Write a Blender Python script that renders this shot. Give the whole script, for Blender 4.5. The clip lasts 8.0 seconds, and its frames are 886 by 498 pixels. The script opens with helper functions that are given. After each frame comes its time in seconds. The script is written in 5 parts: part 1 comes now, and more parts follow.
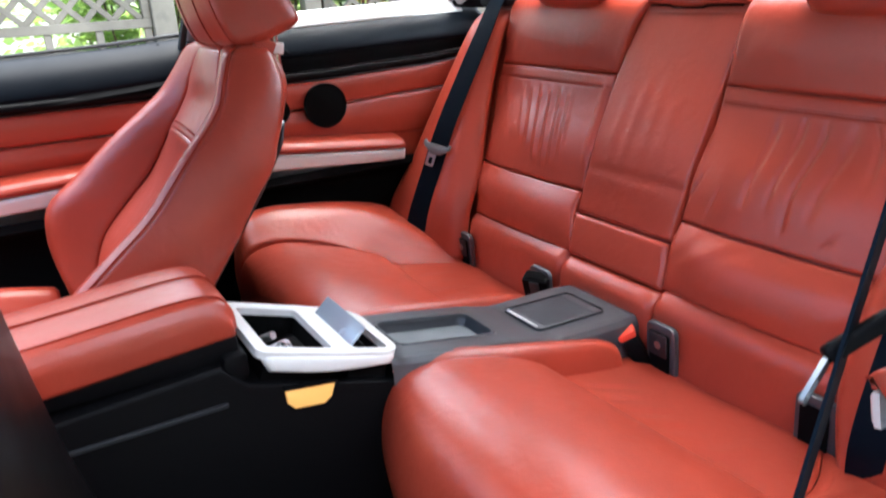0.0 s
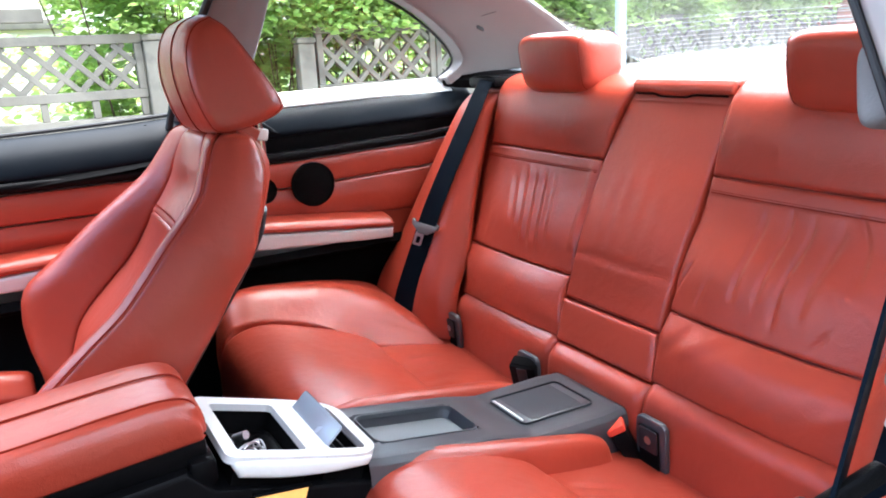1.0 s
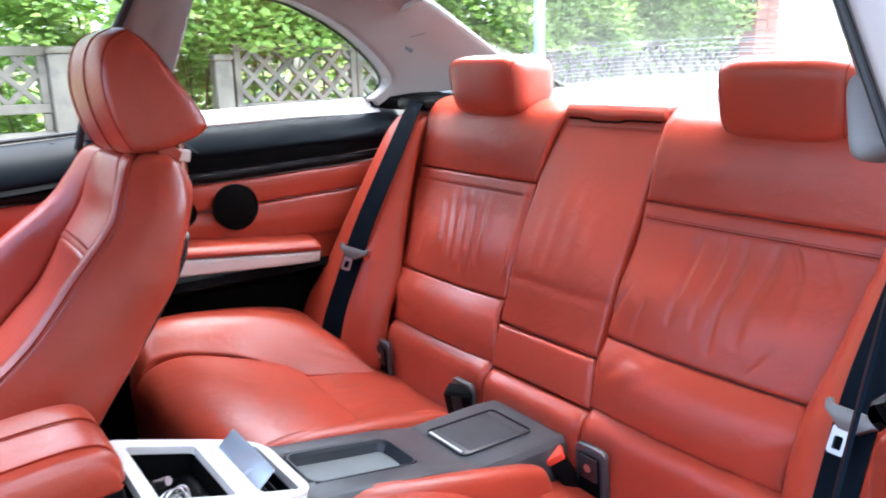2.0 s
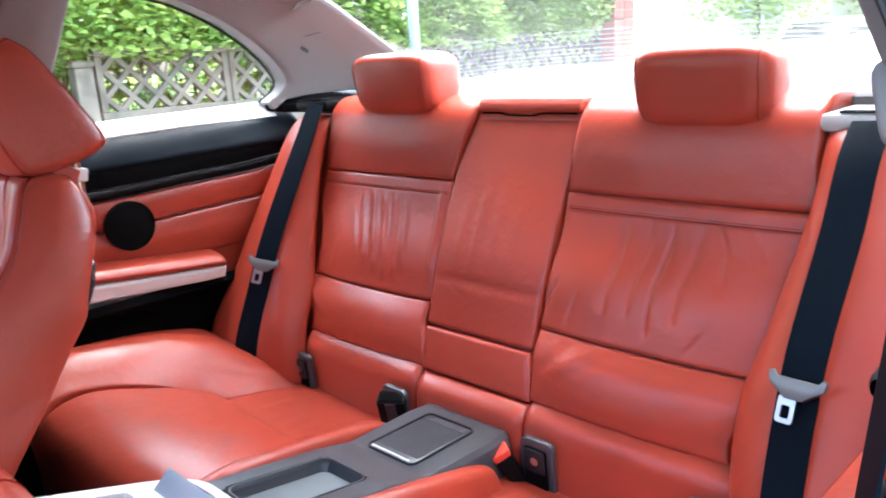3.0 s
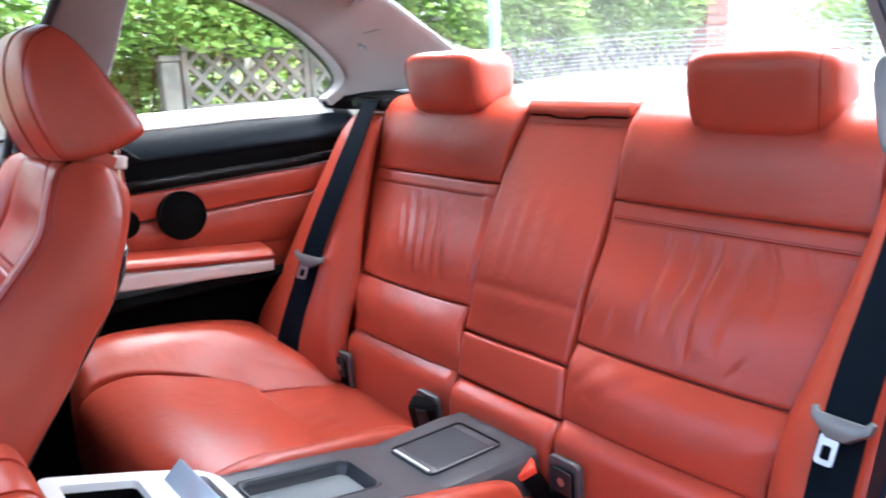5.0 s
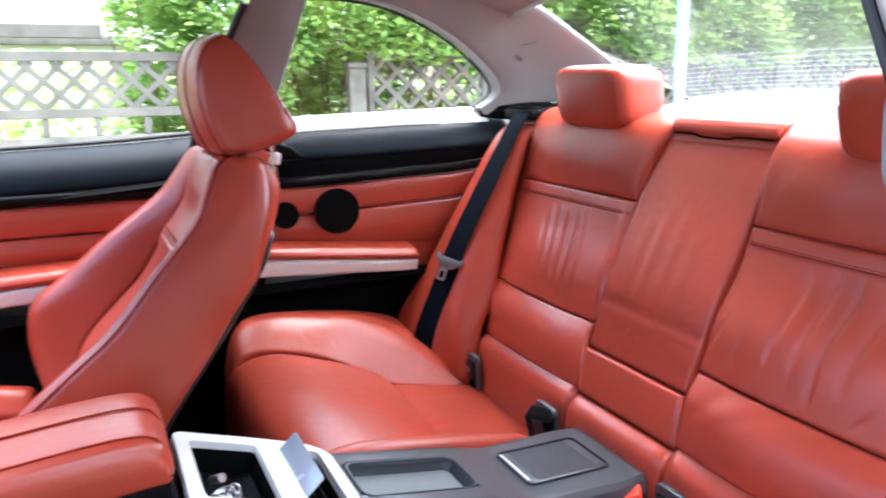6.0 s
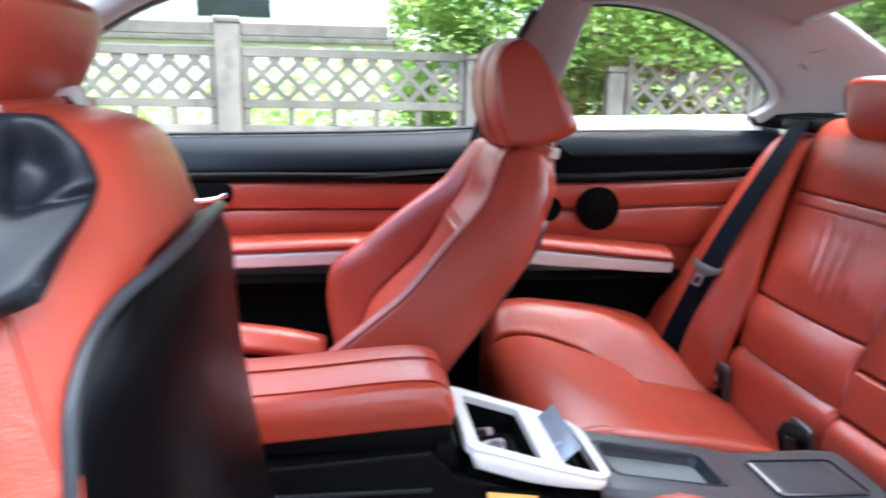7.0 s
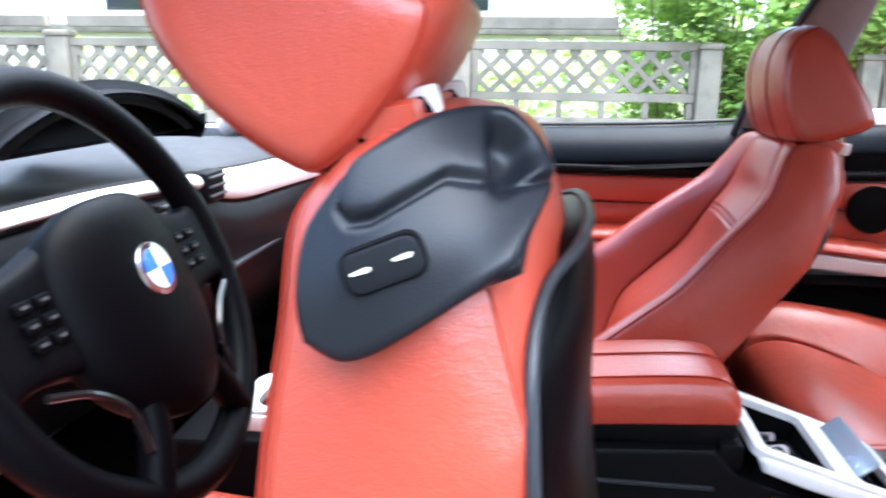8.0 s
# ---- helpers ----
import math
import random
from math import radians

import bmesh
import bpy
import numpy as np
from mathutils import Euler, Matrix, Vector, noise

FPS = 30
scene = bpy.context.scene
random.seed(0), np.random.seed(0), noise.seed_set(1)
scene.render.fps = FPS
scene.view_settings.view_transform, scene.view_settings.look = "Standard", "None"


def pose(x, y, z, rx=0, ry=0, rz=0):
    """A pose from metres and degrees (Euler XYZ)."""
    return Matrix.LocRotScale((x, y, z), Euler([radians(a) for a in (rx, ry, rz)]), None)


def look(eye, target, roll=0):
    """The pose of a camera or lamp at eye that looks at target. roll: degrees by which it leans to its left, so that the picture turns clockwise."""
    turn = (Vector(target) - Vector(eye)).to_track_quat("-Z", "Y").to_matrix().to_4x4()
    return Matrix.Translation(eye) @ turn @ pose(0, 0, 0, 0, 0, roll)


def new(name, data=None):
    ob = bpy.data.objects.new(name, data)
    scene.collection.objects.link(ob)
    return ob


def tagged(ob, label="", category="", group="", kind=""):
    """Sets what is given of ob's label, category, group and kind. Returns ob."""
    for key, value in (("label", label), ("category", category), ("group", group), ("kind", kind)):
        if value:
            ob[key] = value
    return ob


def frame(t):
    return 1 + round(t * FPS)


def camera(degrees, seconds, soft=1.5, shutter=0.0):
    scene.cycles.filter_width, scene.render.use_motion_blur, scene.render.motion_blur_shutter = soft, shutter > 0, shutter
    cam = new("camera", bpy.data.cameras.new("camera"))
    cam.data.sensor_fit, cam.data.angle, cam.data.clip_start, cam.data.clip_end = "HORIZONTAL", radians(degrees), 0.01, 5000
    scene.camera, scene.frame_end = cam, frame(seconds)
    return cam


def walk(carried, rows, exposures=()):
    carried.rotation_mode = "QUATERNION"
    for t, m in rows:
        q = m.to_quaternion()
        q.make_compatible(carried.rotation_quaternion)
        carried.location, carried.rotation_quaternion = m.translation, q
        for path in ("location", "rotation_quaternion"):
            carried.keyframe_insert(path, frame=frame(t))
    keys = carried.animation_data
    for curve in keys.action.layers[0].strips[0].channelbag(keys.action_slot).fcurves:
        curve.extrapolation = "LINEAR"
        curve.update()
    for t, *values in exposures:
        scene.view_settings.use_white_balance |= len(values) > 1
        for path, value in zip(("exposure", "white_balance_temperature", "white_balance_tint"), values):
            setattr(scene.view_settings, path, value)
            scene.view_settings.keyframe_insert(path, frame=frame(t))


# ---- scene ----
# World: x towards the car's rear, y towards its right side, z up from the street.
cam = camera(61.5, 8.0, soft=1.8, shutter=0.5)
PATH = [
    (0, (-0.888, -0.942, 1.105), (0.034, 0.7, 0.432), -3.3),
    (0.5, (-0.876, -0.929, 1.138), (0.079, 0.731, 0.56), -3.5),
    (1, (-0.849, -0.921, 1.143), (0.111, 0.754, 0.619), -2.8),
    (2.5, (-0.859, -0.833, 1.145), (0.426, 0.624, 0.666), -2.0),
    (3, (-0.892, -0.796, 1.15), (0.503, 0.546, 0.647), -3.5),
    (3.5, (-0.892, -0.789, 1.149), (0.571, 0.475, 0.636), -4.0),
    (4, (-0.888, -0.791, 1.153), (0.586, 0.458, 0.635), -3.6),
    (5.5, (-0.772, -0.849, 1.133), (0.262, 0.799, 0.668), -1.2),
    (6, (-0.756, -0.885, 1.139), (0.087, 0.873, 0.691), -0.6),
    (6.5, (-0.779, -0.921, 1.136), (-0.221, 0.952, 0.711), 0.2),
    (7, (-0.84, -0.951, 1.137), (-0.58, 0.982, 0.693), 1.2),
    (7.5, (-0.905, -0.967, 1.137), (-0.935, 0.982, 0.688), 0.7),
    (8, (-0.966, -0.975, 1.137), (-1.213, 0.952, 0.663), 0.7),
]
EXPOSURE = [(t, stops, kelvin, 4.5) for t, stops, kelvin in ((0, 2.88, 5900), (0.5, 2.98, 5830), (1.0, 3.15, 5750), (2.5, 3.25, 5630), (4.0, 3.28, 5680), (5.5, 3.24, 5620), (6.5, 3.10, 5620), (7.0, 3.00, 5600), (8.0, 3.04, 5480))]
walk(cam, [(t, look(eye, target, roll)) for t, eye, target, roll in PATH], EXPOSURE)

# ---- daylight: bright overcast ----
world = bpy.data.worlds.new("sky")
scene.world = world
world.use_nodes = True
wn = world.node_tree.nodes
sky = wn.new("ShaderNodeTexSky")
sky.sky_type = "NISHITA"
sky.sun_disc = False
sky.sun_elevation = radians(73)
sky.sun_rotation = radians(73)
sky.dust_density = 4.0
sky.air_density = 0.95
sky.ozone_density = 0.4
wn["Background"].inputs["Strength"].default_value = 0.15
world.node_tree.links.new(sky.outputs[0], wn["Background"].inputs["Color"])
sun = new("sun", bpy.data.lights.new("sun", "SUN"))
sun.data.energy, sun.data.angle, sun.data.color = 2.4, radians(125), (1.0, 0.975, 0.95)
sun.matrix_world = look((2.6, 0.8, 9.0), (0, 0, 0))


# ---- materials ----
def mat(name, base, rough=0.5, metal=0.0, spec=0.5, var=0.12, var_scale=3.0, bump=0.0, bump_scale=300.0, grain="noise",
        rough_var=0.08, coat=0.0, random_tint=0.0, wrinkle=0.0, wrinkle_scale=30.0, second=None, second_scale=8.0, second_cut=(0.5, 0.62)):
    m = bpy.data.materials.new(name)
    m.use_nodes = True
    n, l = m.node_tree.nodes, m.node_tree.links
    b = n["Principled BSDF"]
    b.inputs["Metallic"].default_value = metal
    b.inputs["Specular IOR Level"].default_value = spec
    b.inputs["Coat Weight"].default_value = coat
    co = n.new("ShaderNodeTexCoord")
    big = n.new("ShaderNodeTexNoise")
    big.inputs["Scale"].default_value, big.inputs["Detail"].default_value = var_scale, 6
    l.new(co.outputs["Object"], big.inputs["Vector"])
    ramp = n.new("ShaderNodeValToRGB")
    ramp.color_ramp.elements[0].position, ramp.color_ramp.elements[1].position = 0.3, 0.7
    ramp.color_ramp.elements[0].color = (*[c * (1 - var) for c in base], 1)
    ramp.color_ramp.elements[1].color = (*[min(1, c * (1 + var)) for c in base], 1)
    l.new(big.outputs["Fac"], ramp.inputs["Fac"])
    colour = ramp.outputs["Color"]
    if second:
        sp = n.new("ShaderNodeTexNoise")
        sp.inputs["Scale"].default_value, sp.inputs["Detail"].default_value = second_scale, 8
        l.new(co.outputs["Object"], sp.inputs["Vector"])
        cut = n.new("ShaderNodeMapRange")
        cut.inputs[1].default_value, cut.inputs[2].default_value = second_cut
        l.new(sp.outputs["Fac"], cut.inputs[0])
        mix = n.new("ShaderNodeMix")
        mix.data_type = "RGBA"
        l.new(cut.outputs[0], mix.inputs[0])
        l.new(colour, mix.inputs[6])
        mix.inputs[7].default_value = (*second, 1)
        colour = mix.outputs[2]
    if random_tint:
        info = n.new("ShaderNodeNewGeometry")
        hsv = n.new("ShaderNodeHueSaturation")
        mr = n.new("ShaderNodeMapRange")
        mr.inputs[3].default_value, mr.inputs[4].default_value = 1 - random_tint, 1 + random_tint
        l.new(info.outputs["Random Per Island"], mr.inputs[0])
        l.new(mr.outputs[0], hsv.inputs["Value"])
        l.new(colour, hsv.inputs["Color"])
        colour = hsv.outputs["Color"]
    l.new(colour, b.inputs["Base Color"])
    rr = n.new("ShaderNodeMapRange")
    rr.inputs[3].default_value, rr.inputs[4].default_value = max(0.02, rough - rough_var), min(1, rough + rough_var)
    fine = n.new("ShaderNodeTexNoise")
    fine.inputs["Scale"].default_value, fine.inputs["Detail"].default_value = var_scale * 9, 5
    l.new(co.outputs["Object"], fine.inputs["Vector"])
    l.new(fine.outputs["Fac"], rr.inputs[0])
    l.new(rr.outputs[0], b.inputs["Roughness"])
    if bump:
        if grain == "cells":
            g = n.new("ShaderNodeTexVoronoi")
            g.inputs["Scale"].default_value = bump_scale
            l.new(co.outputs["Object"], g.inputs["Vector"])
            h = g.outputs["Distance"]
        elif grain == "weave":
            g = n.new("ShaderNodeTexWave")
            g.inputs["Scale"].default_value = bump_scale
            l.new(co.outputs["Object"], g.inputs["Vector"])
            h = g.outputs["Fac"]
        else:
            g = n.new("ShaderNodeTexNoise")
            g.inputs["Scale"].default_value, g.inputs["Detail"].default_value = bump_scale, 4
            l.new(co.outputs["Object"], g.inputs["Vector"])
            h = g.outputs["Fac"]
        bp = n.new("ShaderNodeBump")
        bp.inputs["Strength"].default_value = bump
        bp.inputs["Distance"].default_value = 0.002
        l.new(h, bp.inputs["Height"])
        l.new(bp.outputs["Normal"], b.inputs["Normal"])
        if wrinkle:
            wr = n.new("ShaderNodeTexNoise")
            wr.inputs["Scale"].default_value, wr.inputs["Detail"].default_value, wr.inputs["Distortion"].default_value = wrinkle_scale, 2.5, 0.6
            l.new(co.outputs["Object"], wr.inputs["Vector"])
            soft = n.new("ShaderNodeBump")
            soft.inputs["Strength"].default_value = wrinkle
            soft.inputs["Distance"].default_value = 0.003
            l.new(wr.outputs["Fac"], soft.inputs["Height"])
            l.new(soft.outputs["Normal"], bp.inputs["Normal"])
    return m


def glass_mat(name, tint):
    m = bpy.data.materials.new(name)
    m.use_nodes = True
    b = m.node_tree.nodes["Principled BSDF"]
    b.inputs["Base Color"].default_value = (*tint, 1)
    b.inputs["Roughness"].default_value = 0.0
    b.inputs["Transmission Weight"].default_value = 1.0
    b.inputs["IOR"].default_value = 1.45
    return m


LEATHER = mat("red_leather", (0.385, 0.050, 0.026), 0.31, spec=0.66, var=0.07, var_scale=7, bump=0.20, bump_scale=620, rough_var=0.05, wrinkle=0.30, wrinkle_scale=42)
STITCH = mat("red_thread", (0.25, 0.028, 0.016), 0.9, spec=0.03, bump=0.3, bump_scale=900)
BLACK = mat("black_plastic", (0.003, 0.003, 0.0036), 0.46, spec=0.08, var=0.2, bump=0.25, bump_scale=700, rough_var=0.06)
PAD = mat("black_soft_pad", (0.004, 0.0065, 0.010), 0.40, spec=0.09, var=0.1, bump=0.08, bump_scale=700)
# near-black: the shade inside recesses, slots and gaps put into the colour
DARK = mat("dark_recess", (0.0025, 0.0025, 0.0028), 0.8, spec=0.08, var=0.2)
GREY = mat("dark_grey_plastic", (0.022, 0.024, 0.028), 0.38, spec=0.4, var=0.1, bump=0.2, bump_scale=800)
SILVER = mat("pale_silver_trim", (0.76, 0.75, 0.73), 0.42, metal=0.10, var=0.03, bump=0.05, bump_scale=500)
CHROME = mat("chrome", (0.8, 0.8, 0.82), 0.12, metal=1.0, var=0.02)
STEEL = mat("dull_steel", (0.58, 0.58, 0.60), 0.34, metal=1.0, var=0.08)
TRIM = mat("grey_pillar_trim", (0.24, 0.226, 0.226), 0.75, spec=0.3, var=0.05, bump=0.2, bump_scale=600)
LINER = mat("grey_headliner_fabric", (0.24, 0.225, 0.22), 0.9, spec=0.2, var=0.06, bump=0.3, bump_scale=900)
CARPET = mat("black_carpet", (0.0025, 0.0025, 0.0028), 0.95, spec=0.04, var=0.3, bump=0.7, bump_scale=900)
BELT = mat("black_webbing", (0.003, 0.006, 0.011), 0.6, spec=0.05, var=0.1, bump=0.06, bump_scale=420, grain="weave")
RED = mat("red_release_button", (0.75, 0.06, 0.03), 0.4)
AMBER = mat("amber_reflector", (0.95, 0.42, 0.10), 0.25)
AMBER.node_tree.nodes["Principled BSDF"].inputs["Emission Color"].default_value = (1.0, 0.50, 0.16, 1)
AMBER.node_tree.nodes["Principled BSDF"].inputs["Emission Strength"].default_value = 0.075
PAINT = mat("white_car_paint", (0.75, 0.75, 0.75), 0.15, coat=0.5, var=0.02)
GLASS = glass_mat("clear_glass", (0.97, 0.99, 0.98))
GUNMETAL = mat("pale_blue_lid", (0.46, 0.53, 0.60), 0.25, metal=0.3, var=0.1)
ANCHOR = mat("mid_grey_plastic", (0.035, 0.034, 0.036), 0.5, spec=0.35, var=0.1)
DASH = mat("soft_dash_skin", (0.014, 0.014, 0.016), 0.6, spec=0.35, var=0.1, bump=0.2, bump_scale=700)
PANEL = mat("satin_black_plastic", (0.007, 0.008, 0.011), 0.38, spec=0.30, var=0.12, bump=0.12, bump_scale=900)
WHEEL = mat("black_wheel_leather", (0.0015, 0.0015, 0.0020), 0.40, spec=0.045, var=0.15, bump=0.15, bump_scale=900, grain="cells")
SHELL_BLACK = mat("smooth_black_plastic", (0.0015, 0.0015, 0.0018), 0.34, spec=0.06, var=0.2, rough_var=0.05)
GLOSS = mat("black_gloss_trim", (0.008, 0.007, 0.007), 0.18, spec=0.35, var=0.1)
TRAY = mat("grey_console_plastic", (0.050, 0.055, 0.062), 0.33, spec=0.75, var=0.06, rough_var=0.03, bump=0.05, bump_scale=800)
# floor of the coin well: console grey lightened to hold a painted reflection
TRAY_FLOOR = mat("tray_floor_with_sheen", (0.19, 0.205, 0.215), 0.55, spec=0.4, var=0.08, bump=0.15, bump_scale=600)
LATCH = mat("grey_latch_metal", (0.22, 0.23, 0.24), 0.35, metal=0.5, var=0.1)
GRILLE = mat("black_speaker_cloth", (0.004, 0.004, 0.0042), 0.9, spec=0.05, var=0.2, bump=0.4, bump_scale=900)
# near belt outlet: sky glare put into the colour; the far one is black
OUTLET_GLARE = mat("plastic_with_glare", (0.48, 0.47, 0.46), 0.4, var=0.05, bump=0.1, bump_scale=600)
RUBBER = mat("black_rubber", (0.012, 0.012, 0.013), 0.6, var=0.2)
CONCRETE = mat("weathered_concrete", (0.175, 0.158, 0.125), 0.9, spec=0.2, var=0.22, var_scale=5, bump=0.6, bump_scale=120, second=(0.11, 0.102, 0.082), second_scale=9, second_cut=(0.52, 0.72))
LEAF = mat("ivy_leaf", (0.20, 0.33, 0.095), 0.36, var=0.35, var_scale=2.5, random_tint=0.45)
ln, ll = LEAF.node_tree.nodes, LEAF.node_tree.links
thin, blend = ln.new("ShaderNodeBsdfTranslucent"), ln.new("ShaderNodeMixShader")
thin.inputs["Color"].default_value = (0.56, 0.70, 0.20, 1)
blend.inputs[0].default_value = 0.5
ll.new(ln["Principled BSDF"].outputs[0], blend.inputs[1])
ll.new(thin.outputs[0], blend.inputs[2])
ll.new(blend.outputs[0], ln["Material Output"].inputs["Surface"])
TWIG = mat("brown_twig", (0.09, 0.06, 0.035), 0.9, var=0.3)
ASPHALT = mat("asphalt", (0.06, 0.058, 0.056), 0.9, var=0.2, bump=0.6, bump_scale=150)
SHELF = mat("dark_shelf_fabric", (0.09, 0.085, 0.085), 0.95, spec=0.1, var=0.1, bump=0.3, bump_scale=800)
PAVING = mat("paving", (0.3, 0.29, 0.27), 0.9, var=0.15, bump=0.5, bump_scale=90)
SOIL = mat("soil_and_grass", (0.09, 0.10, 0.04), 0.95, var=0.4, var_scale=2, bump=0.8, bump_scale=40)
RENDERED = mat("cream_render", (0.72, 0.68, 0.58), 0.9, var=0.07, var_scale=1.2, bump=0.4, bump_scale=60)
BRICK = mat("red_brick", (0.36, 0.12, 0.08), 0.9, var=0.2, bump=0.5, bump_scale=60)
# kept dark so that the added, unseen terrace bounces little light
DARK_BRICK = mat("dim_brick", (0.15, 0.125, 0.11), 0.9, var=0.2, bump=0.5, bump_scale=60)
WINDOW = mat("dark_window", (0.03, 0.035, 0.04), 0.08, var=0.1)
PALE_PANE = mat("pale_window", (0.42, 0.45, 0.48), 0.15, var=0.1)
WHITE = mat("white_print", (0.85, 0.85, 0.85), 0.5)
BLUE = mat("blue_enamel", (0.03, 0.12, 0.5), 0.25)
POLE = mat("pale_blue_paint", (0.42, 0.52, 0.6), 0.6)


# ---- modelling helpers ----
def empty(name, label, category, loc=(0, 0, 0), group="", kind=""):
    ob = tagged(new(name), label, category, group, kind)
    ob.matrix_basis = Matrix.Translation(loc)
    return ob


def link_mesh(name, verts, faces, material, parent=None, label="", smooth=True, sharp=None):
    me = bpy.data.meshes.new(name)
    me.from_pydata([tuple(map(float, v)) for v in verts], [], faces)
    me.materials.append(material)
    if smooth:
        me.polygons.foreach_set("use_smooth", [True] * len(me.polygons))
        me.set_sharp_from_angle(angle=radians(40 if sharp is None else sharp))
    me.update()
    ob = new(name, me)
    if parent is not None:
        ob.parent = parent
        ob.matrix_parent_inverse = parent.matrix_basis.inverted()
    if label:
        ob["label"] = label
    return ob


def part(name, bm, material, parent=None, label="", smooth=True, sharp=40):
    bmesh.ops.recalc_face_normals(bm, faces=bm.faces)
    vs = [v.co.copy() for v in bm.verts]
    bm.verts.index_update()
    fs = [[v.index for v in f.verts] for f in bm.faces]
    bm.free()
    return link_mesh(name, vs, fs, material, parent, label, smooth, sharp)


def spline(P, u):
    """Catmull-Rom through the rows of P (n, ..., 3) at the parameters u in 0..1."""
    P = np.asarray(P, float)
    n = len(P)
    if n == 2:
        w = u.reshape(-1, *([1] * (P.ndim - 1)))
        return P[0] * (1 - w) + P[1] * w
    x = np.clip(u, 0, 1) * (n - 1)
    i = np.minimum(x.astype(int), n - 2)
    f = (x - i).reshape(-1, *([1] * (P.ndim - 1)))
    ext = np.concatenate([[2 * P[0] - P[1]], P, [2 * P[-1] - P[-2]]])
    a, b, c, d = ext[i], ext[i + 1], ext[i + 2], ext[i + 3]
    return 0.5 * (2 * b + (c - a) * f + (2 * a - 5 * b + 4 * c - d) * f ** 2 + (3 * b - a - 3 * c + d) * f ** 3)


def patch(name, net, material, parent, out, nu=22, nv=22, roll=0.008, radius=0.02, edges="lrbt", thick=0.02, fn=None, label="", closed=False):
    """A padded panel: a smooth surface through the net (rows, columns, 3) with edges that roll away and turned-in sides."""
    tu, tv = np.linspace(0, 1, nu + 1), np.linspace(0, 1, nv + 1)
    warp = lambda t: 0.35 * t + 0.65 * (0.5 - 0.5 * np.cos(np.pi * t))
    u, v = warp(tu), warp(tv)
    rows = np.stack([spline(r, u) for r in np.asarray(net, float)])
    P = spline(rows, v)
    gu, gv = np.gradient(P, axis=1), np.gradient(P, axis=0)
    N = np.cross(gu, gv)
    N /= np.linalg.norm(N, axis=2, keepdims=True) + 1e-12
    flip = np.sum(N.mean((0, 1)) * np.asarray(out)) < 0
    if flip:
        N = -N
    su = np.concatenate([np.zeros((nv + 1, 1)), np.cumsum(np.linalg.norm(np.diff(P, axis=1), axis=2), 1)], 1)
    sv = np.concatenate([np.zeros((1, nu + 1)), np.cumsum(np.linalg.norm(np.diff(P, axis=0), axis=2), 0)], 0)
    e2 = 0
    for k, d in (("l", su), ("r", su[:, -1:] - su), ("b", sv), ("t", sv[-1:] - sv)):
        if k in edges:
            e2 = e2 + np.clip(1 - d / radius, 0, 1) ** 2
    drop = roll * (1 - np.sqrt(1 - np.clip(e2, 0, 1)))
    U, V = np.meshgrid(u, v)
    D = -drop + (fn(U, V) if fn else 0)
    Q = P + N * D[..., None]
    W = nu + 1
    verts = Q.reshape(-1, 3).tolist()
    faces = []
    for j in range(nv):
        for i in range(nu):
            q = [j * W + i, j * W + i + 1, (j + 1) * W + i + 1, (j + 1) * W + i]
            faces.append(q[::-1] if flip else q)
    ring = [(0, i) for i in range(nu)] + [(j, nu) for j in range(nv)] + [(nv, i) for i in range(nu, 0, -1)] + [(j, 0) for j in range(nv, 0, -1)]
    base = len(verts)
    for j, i in ring:
        verts.append((Q[j, i] - N[j, i] * thick).tolist())
    m = len(ring)
    for k in range(m):
        a, b = ring[k], ring[(k + 1) % m]
        q = [b[0] * W + b[1], a[0] * W + a[1], base + k, base + (k + 1) % m]
        faces.append(q[::-1] if flip else q)
    if closed:
        inner = {}
        for k, (j, i) in enumerate(ring):
            inner[(j, i)] = base + k
        for j in range(1, nv):
            for i in range(1, nu):
                inner[(j, i)] = len(verts)
                verts.append((Q[j, i] - N[j, i] * thick).tolist())
        for j in range(nv):
            for i in range(nu):
                q = [inner[(j, i)], inner[(j, i + 1)], inner[(j + 1, i + 1)], inner[(j + 1, i)]]
                faces.append(q if flip else q[::-1])
    return link_mesh(name, verts, faces, material, parent, label, True, 60)


def tube(name, pts, r, material, parent=None, label="", seg=10, closed=False, res=0):
    P = [Vector(p) for p in pts]
    if res:
        P = [Vector(p) for p in spline(np.array([list(p) for p in pts]), np.linspace(0, 1, res))]
    rr = r if isinstance(r, (list, tuple)) else [r] * len(P)
    verts, faces = [], []
    n = len(P)
    up = Vector((0.13, 0.21, 0.97))
    for i, p in enumerate(P):
        t = (P[(i + 1) % n] - P[i - 1]) if closed else (P[min(i + 1, n - 1)] - P[max(i - 1, 0)])
        t.normalize()
        a = t.cross(up)
        if a.length < 0.05:
            a = t.cross(Vector((1, 0, 0)))
        a.normalize()
        b = t.cross(a)
        for k in range(seg):
            w = 2 * math.pi * k / seg
            verts.append(p + (a * math.cos(w) + b * math.sin(w)) * rr[min(i, len(rr) - 1)])
    for i in range(n if closed else n - 1):
        for k in range(seg):
            j = (i + 1) % n
            faces.append([i * seg + k, i * seg + (k + 1) % seg, j * seg + (k + 1) % seg, j * seg + k])
    if not closed:
        faces.append(list(range(seg))[::-1])
        faces.append([(n - 1) * seg + k for k in range(seg)])
    return link_mesh(name, verts, faces, material, parent, label)


def across(net, v, u0=0.02, u1=0.98, lift=(0, 0, 0), count=12):
    """Points across a net at the height v, moved by lift."""
    rows = np.stack([spline(r, np.linspace(u0, u1, count)) for r in np.asarray(net, float)])
    return [tuple(p + np.asarray(lift)) for p in spline(rows, np.array([v]))[0]]


